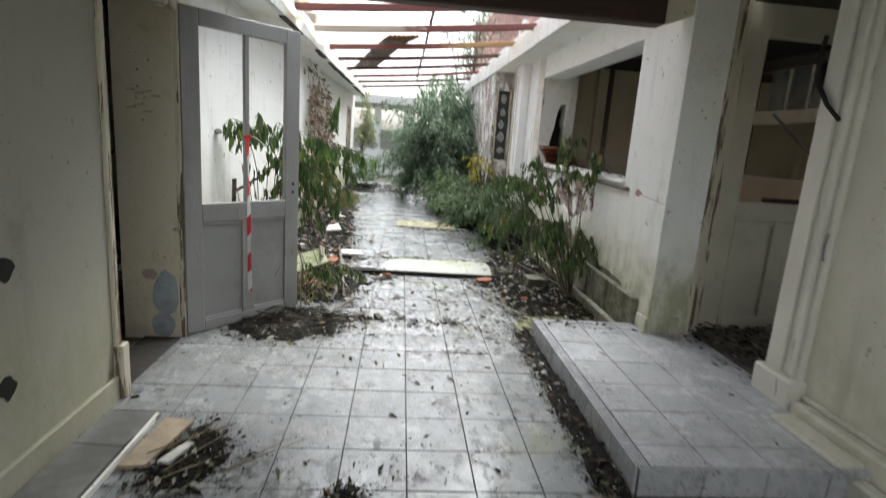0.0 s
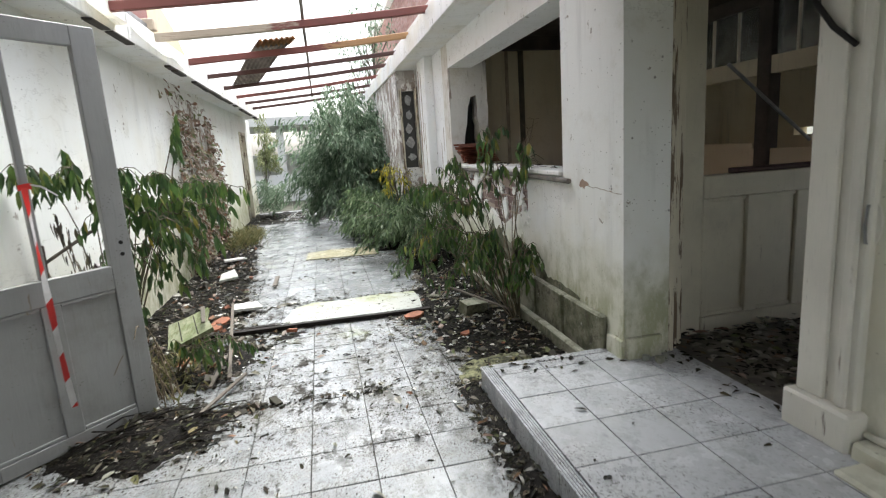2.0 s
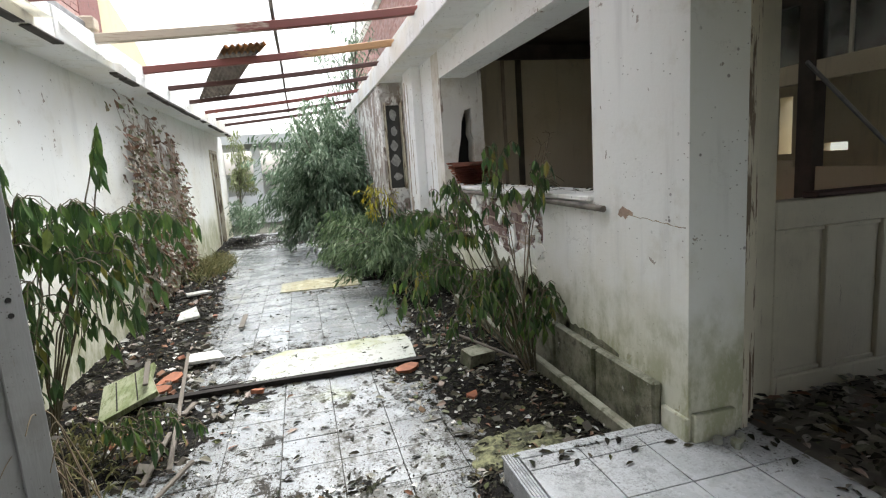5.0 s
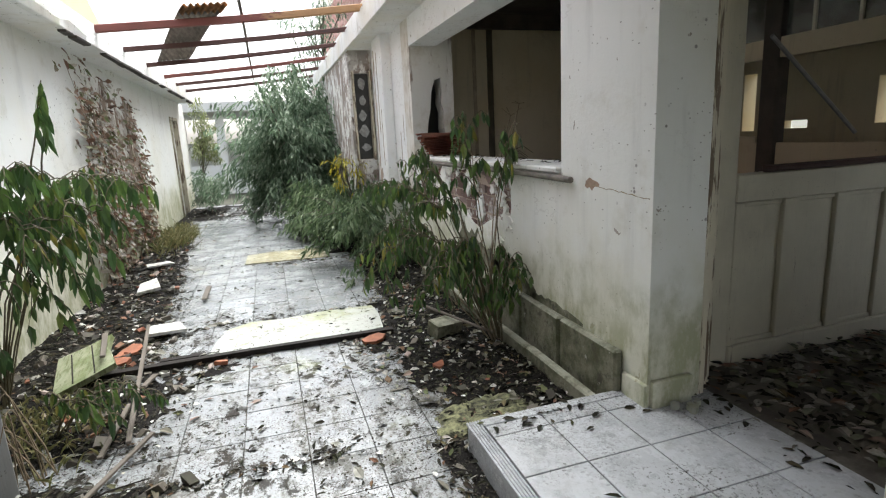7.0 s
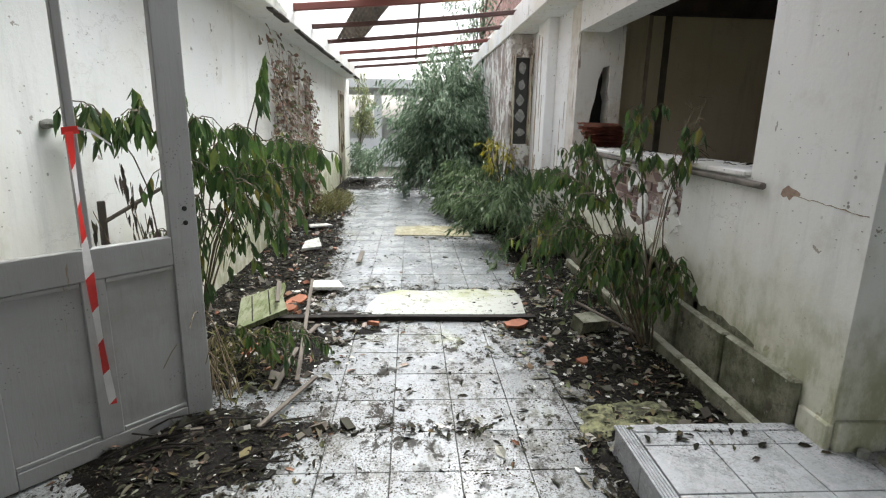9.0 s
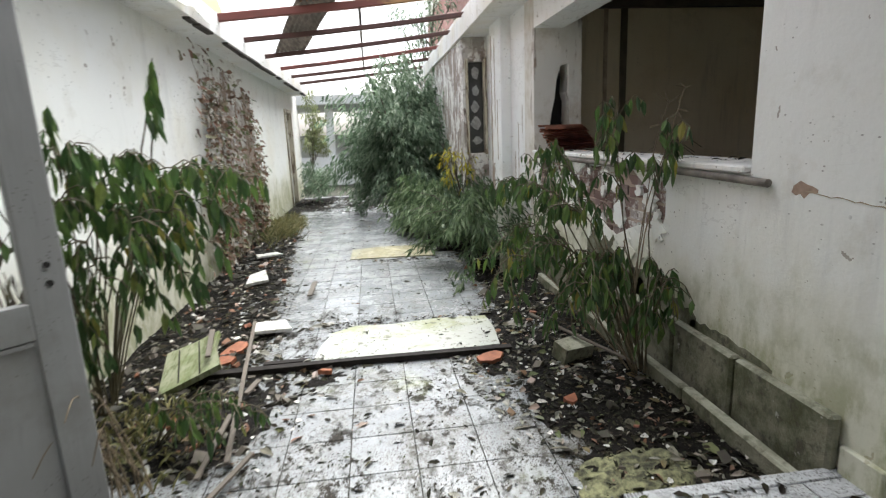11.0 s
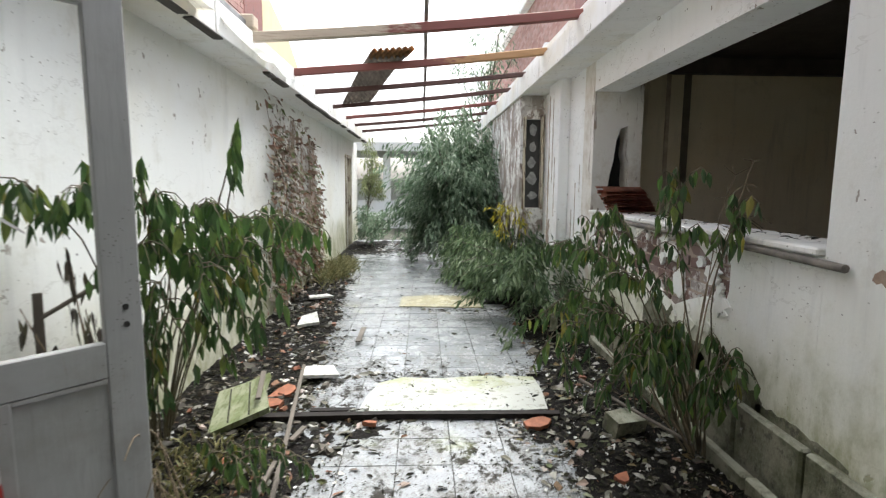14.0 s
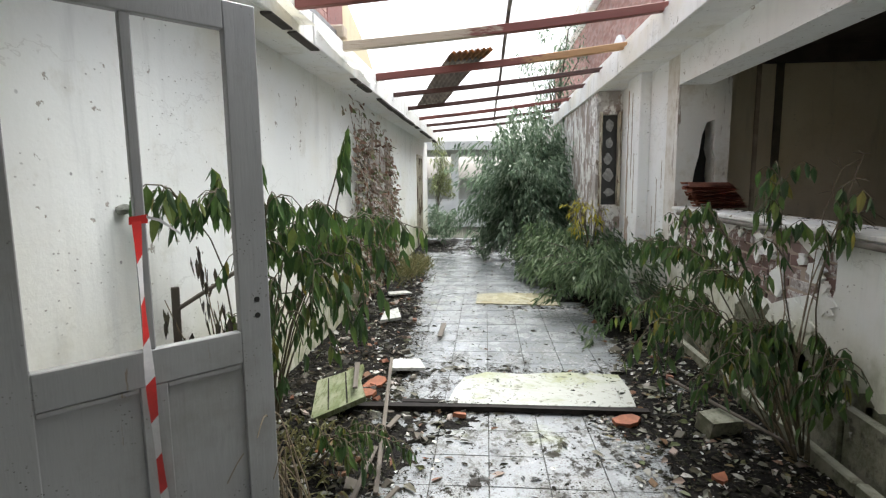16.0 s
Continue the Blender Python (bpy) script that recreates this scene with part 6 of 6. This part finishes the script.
# chunks of rubble
random.seed(55)
RUBBLE = leafy("mixed_rubble", [(0, (0.02, 0.016, 0.012)), (0.45, (0.045, 0.035, 0.026)), (0.72, (0.12, 0.10, 0.08)), (0.84, (0.52, 0.51, 0.47)), (0.90, (0.26, 0.09, 0.05)), (1, (0.12, 0.11, 0.06))], 0.8, 0.0)
vs, fs = [], []
for _ in range(4200):
    x, y = random.uniform(-1.30, 1.9), random.uniform(4.3, 12.5)
    if dirt(x, y) < 0.72 or (x > 0 and random.random() < 0.85):
        continue
    m = pose(x, y, ground_at(x, y) + 0.004, random.uniform(-30, 30), random.uniform(-30, 30), random.uniform(0, 360))
    a = random.uniform(0.010, 0.034) * (1.7 if random.random() < 0.08 else 1)
    b, cc = a * random.uniform(0.5, 1.0), a * random.uniform(0.2, 0.6)
    n = len(vs)
    for sx, sy, sz in ((-1, -1, -1), (1, -1, -1), (1, 1, -1), (-1, 1, -1), (-1, -1, 1), (1, -1, 1), (1, 1, 1), (-1, 1, 1)):
        vs.append(tuple(m @ Vector((sx * a * random.uniform(0.55, 1.1), sy * b * random.uniform(0.55, 1.1), sz * cc))))
    fs += [(n, n + 3, n + 2, n + 1), (n + 4, n + 5, n + 6, n + 7)] + [(n + q, n + (q + 1) % 4, n + 4 + (q + 1) % 4, n + 4 + q) for q in range(4)]
me = bpy.data.meshes.new("rubble_chunks")
me.from_pydata(vs, [], fs)
me.materials.append(RUBBLE)
tagged(new("rubble_chunks", me), "small chunks of plaster, brick and wood in the dirt", "rubble", kind="stuff")

# ---- loose slabs, boards and bricks on the floor ----


def slab(name, label, category, outline, thick, m, material, rough=0.01, group=""):
    bm = bmesh.new()
    ragged(bm, outline, thick, m, rough)
    return tagged(part(name, bm, material, None), label, category, group)


slab("mossy_slab", "thin pale slab with yellow-green moss lying across the tiles", "slab", [(-0.08, 5.865), (0.3, 5.855), (0.7, 5.85), (1.04, 5.84), (1.16, 5.86), (1.20, 6.2), (1.18, 6.43), (0.8, 6.47), (0.45, 6.42), (0.2, 6.45), (0.02, 6.33), (-0.03, 6.1)], 0.036, Matrix.Translation((0, 0, 0.001)), MOSSSLAB)
slab("black_plank", "black wet plank along the slab's front edge", "plank", [(-0.95, 5.76), (0.2, 5.80), (1.22, 5.78), (1.22, 5.838), (0.2, 5.845), (-0.95, 5.83)], 0.034, Matrix.Translation((0, 0, 0.008)), WETWOOD, 0.006)
slab("black_plank", "short black plank piece beside the slab", "plank", [(-0.38, 5.85), (-0.09, 5.86), (-0.09, 5.90), (-0.38, 5.90)], 0.03, Matrix.Translation((0, 0, 0.012)), WETWOOD, 0.004)
slab("tilted_slab", "moss-green broken slab tilted on the rubble", "slab", [(-0.19, -0.25), (0.17, -0.23), (0.16, 0.05), (0.18, 0.23), (0.02, 0.21), (-0.14, 0.24)], 0.035, pose(-0.80, 5.86, 0.085, 7, -17, 14), GREENSLAB, 0.012)
tilted = bpy.data.objects["tilted_slab"]
for u in (-0.07, 0.055):
    bm = box_bm(u - 0.004, u + 0.004, -0.22, 0.20, 0.030, 0.0385)
    bmesh.ops.transform(bm, matrix=pose(-0.80, 5.86, 0.085, 7, -17, 14), verts=bm.verts)
    part("joint", bm, WETWOOD, tilted)
slab("yellow_tile_patch", "yellowed patch of floor tiles", "tile", [(0.07, 8.86), (1.05, 8.80), (1.05, 9.45), (0.42, 9.48), (0.07, 9.42)], 0.012, Matrix.Translation((0, 0, 0.001)), YELLOWTILE, 0.01)
slab("pale_plate", "pale broken plaster plate in the rubble", "plate", [(-0.13, -0.10), (0.14, -0.07), (0.12, 0.12), (-0.10, 0.09)], 0.025, pose(-0.45, 6.52, 0.045, 3, 4, 8), CHIPS, 0.015, "pale broken plates")
slab("pale_plate", "pale broken plaster plate in the rubble", "plate", [(-0.12, -0.12), (0.10, -0.11), (0.13, 0.13), (-0.06, 0.10)], 0.03, pose(-0.84, 8.0, 0.06, 10, -5, 20), CHIPS, 0.015, "pale broken plates")
slab("pale_plate", "pale broken plaster plate in the rubble", "plate", [(-0.16, -0.06), (0.15, -0.08), (0.17, 0.06), (-0.12, 0.08)], 0.02, pose(-0.95, 9.2, 0.05, 2, 3, 40), CHIPS, 0.015, "pale broken plates")
for x, y, a, s in ((1.06, 5.68, 12, 0.085), (-0.62, 6.22, 50, 0.11), (-0.66, 6.0, 10, 0.08), (-0.70, 5.25, 70, 0.07), (0.02, 5.70, 0, 0.045), (1.35, 5.05, 60, 0.045)):
    slab("brick_shard", "orange-red broken brick piece among the leaves", "brick piece", blob_outline(s, s * 0.7, 7, 0.35), 0.026, pose(x, y, 0.012, random.uniform(-8, 8), random.uniform(-8, 8), a), TERRACOTTA, 0.004, "orange brick shards")
for a, b, w in (((-0.335, 4.78, 0.04), (-0.58, 6.62, 0.07), 0.017), ((-0.24, 4.86, 0.03), (-0.43, 4.36, 0.02), 0.014), ((-0.44, 4.70, 0.03), (-0.42, 5.2, 0.05), 0.016), ((-0.66, 5.72, 0.175), (-0.74, 6.12, 0.20), 0.02), ((-0.25, 7.35, 0.03), (-0.24, 7.75, 0.05), 0.03), ((-0.40, 5.45, 0.04), (-0.36, 5.62, 0.04), 0.02)):
    a, b = Vector(a), Vector(b)
    d = b - a
    bm = box_bm(-0.8 * w, 0.8 * w, 0, d.length, 0, 0.016, 0.003, jitter=0.002)
    o = part("wood_lath", bm, GREYWOOD, None)
    o.matrix_world = Matrix.Translation(a) @ d.to_track_quat("Y", "Z").to_matrix().to_4x4()
    tagged(o, "weathered grey wooden lath lying in the rubble", "lath", "loose laths")
bm = bmesh.new()
grid = []
for a in range(23):
    for b in range(15):
        u, v = (a - 11) / 11, (b - 7) / 7
        edge = math.hypot(u, v) * (1 + 0.35 * fbm(u, v, 1.6, 12.0))
        h = 0.034 * smooth01(edge, 1.05, 0.45) * (0.6 + 0.8 * abs(fbm(u, v, 3.0, 15.0))) + 0.010 * fbm(u, v, 8.0, 5.0)
        grid.append(bm.verts.new((1.43 + 0.30 * u + 0.04 * v, 4.45 + 0.20 * v, 0.004 + h if edge < 1.02 else -0.012)))
for a in range(22):
    for b in range(14):
        bm.faces.new((grid[a * 15 + b], grid[(a + 1) * 15 + b], grid[(a + 1) * 15 + b + 1], grid[a * 15 + b + 1]))
tagged(part("mossy_lump", bm, MOSSLUMP, None, smooth=True), "uneven mossy mound of rotten plaster beside the porch step", "lump")
slab("rough_block", "brown broken block under the shrub", "block", [(-0.12, -0.07), (0.12, -0.08), (0.13, 0.08), (-0.11, 0.07)], 0.10, pose(1.55, 5.60, 0.01, 8, 6, 25), PLINTH, 0.01)
bm = bmesh.new()
tube(bm, [(1.42, 6.05, 0.16), (1.80, 5.25, 0.10)], 0.012, 0.010, 7)
tagged(part("grey_stick", bm, GREYWOOD, None), "pale grey stick leaning through the shrub", "stick")
slab("fallen_concrete", "slanting grey concrete piece by the wall foot", "concrete piece", [(-0.4, -0.03), (0.4, -0.03), (0.4, 0.03), (-0.4, 0.03)], 0.16, pose(1.62, 7.55, 0.10, 0, 12, 74), PLINTH, 0.01)
# broken slabs in the near corner of the porch
slab("marble_slab", "grey dirty marble slab by the wall", "slab", [(-1.30, 2.52), (-1.075, 2.50), (-1.04, 2.79), (-1.29, 2.80)], 0.022, Matrix.Translation((0, 0, 0.002)), STONE, 0.004, "grey slabs by the wall")
slab("marble_slab", "grey dirty marble slab by the wall", "slab", [(-1.31, 1.9), (-1.08, 1.9), (-1.08, 2.49), (-1.31, 2.51)], 0.022, Matrix.Translation((0, 0, 0.002)), STONE, 0.004, "grey slabs by the wall")
slab("sandy_board", "sand-coloured broken board piece", "board", [(-1.03, 2.35), (-0.92, 2.36), (-0.86, 2.73), (-1.0, 2.75)], 0.02, Matrix.Translation((0, 0, 0.004)), SANDY, 0.006)
bm = box_bm(-1.062, -1.045, 1.9, 2.79, 0, 0.028, 0.002)
tagged(part("edge_strip", bm, FASCIA, None), "thin pale edging strip along the slabs", "strip")
slab("pale_chip", "small pale board chip", "chip", [(-0.02, -0.08), (0.03, -0.07), (0.03, 0.09), (-0.01, 0.08)], 0.015, pose(-0.83, 2.45, 0.02, 0, 0, -20), CHIPS, 0.004)
for i in range(6):
    bm = bmesh.new()
    x, y = random.uniform(-1.0, -0.55), random.uniform(2.15, 2.55)
    q = random.uniform(0.3, 1.1)
    tube(bm, [(x, y, 0.03), (x + 0.2 * math.cos(q), y + 0.2 * math.sin(q), 0.045), (x + 0.42 * math.cos(q + 0.1), y + 0.42 * math.sin(q + 0.1), 0.02)], 0.004, 0.002, 4)
    tagged(part("thin_twig", bm, DEADSTEM, None), "thin dry twig on the tiles", "twig", "twigs on the porch floor")

# ---- brick patch and floor tiles, piece by piece ----
bm = box_bm(0, 0.016, -0.105, 0.105, -0.031, 0.031, 0.003)
brick_mesh = mesh_of(bm, "brick", BRICK)
patch = tagged(empty("wall_brickwork", (RW, 6.5, 0.8)), "bare red bricks where plaster fell off", kind="structure")
for r in range(10):
    for cidx in range(12):
        o = new("brick", brick_mesh)
        o.parent = patch
        o.matrix_parent_inverse = Matrix.Translation(-patch.location)
        o.matrix_basis = pose(RW + 0.010 + random.uniform(-0.004, 0.008), 5.42 + 0.222 * cidx - (r % 2) * 0.11 + random.uniform(-0.012, 0.012), 0.50 + 0.073 * r + random.uniform(-0.005, 0.005), random.uniform(-4, 4), random.uniform(-3, 3), random.uniform(-3, 3))

bm = box_bm(-0.1478, 0.1478, -0.1478, 0.1478, -0.010, 0.0, 0.0018)
tile_whole = mesh_of(bm, "tile", TILE)
joined_v, joined_f = [], []
made = 0
for j in range(-9, 40):
    for i in range(-6, 7):
        x, y = 0.35 + 0.3 * i, 4.5 + 0.3 * j
        x0, x1 = max(LW, x - 0.1478), min(1.97 if y > 4.1 else 1.21, x + 0.1478)
        if x1 - x0 < 0.04 or (0.1 < x < 0.95 and 5.95 < y < 6.3):
            continue
        m = pose(x, y, random.uniform(-0.0012, 0.0012), random.uniform(-0.25, 0.25), random.uniform(-0.25, 0.25), random.uniform(-0.25, 0.25))
        if made < 300 and j < 18 and x1 - x0 > 0.29:
            o = new("tile", tile_whole)
            o.parent = floor
            o.matrix_basis = m
            made += 1
        else:
            n = len(joined_v)
            joined_v += [(a, b, c) for c in (-0.001, -0.010) for a, b in ((x0, y - 0.147), (x1, y - 0.147), (x1, y + 0.147), (x0, y + 0.147))]
            joined_f += [(n, n + 1, n + 2, n + 3)] + [(n + q, n + 4 + q, n + 4 + (q + 1) % 4, n + (q + 1) % 4) for q in range(4)]
me = bpy.data.meshes.new("tile_rest")
me.from_pydata(joined_v, [], joined_f)
me.materials.append(TILE)
rest = new("tile_rest", me)
rest.parent = floor
tagged(rest, "further white floor tiles", kind="stuff")
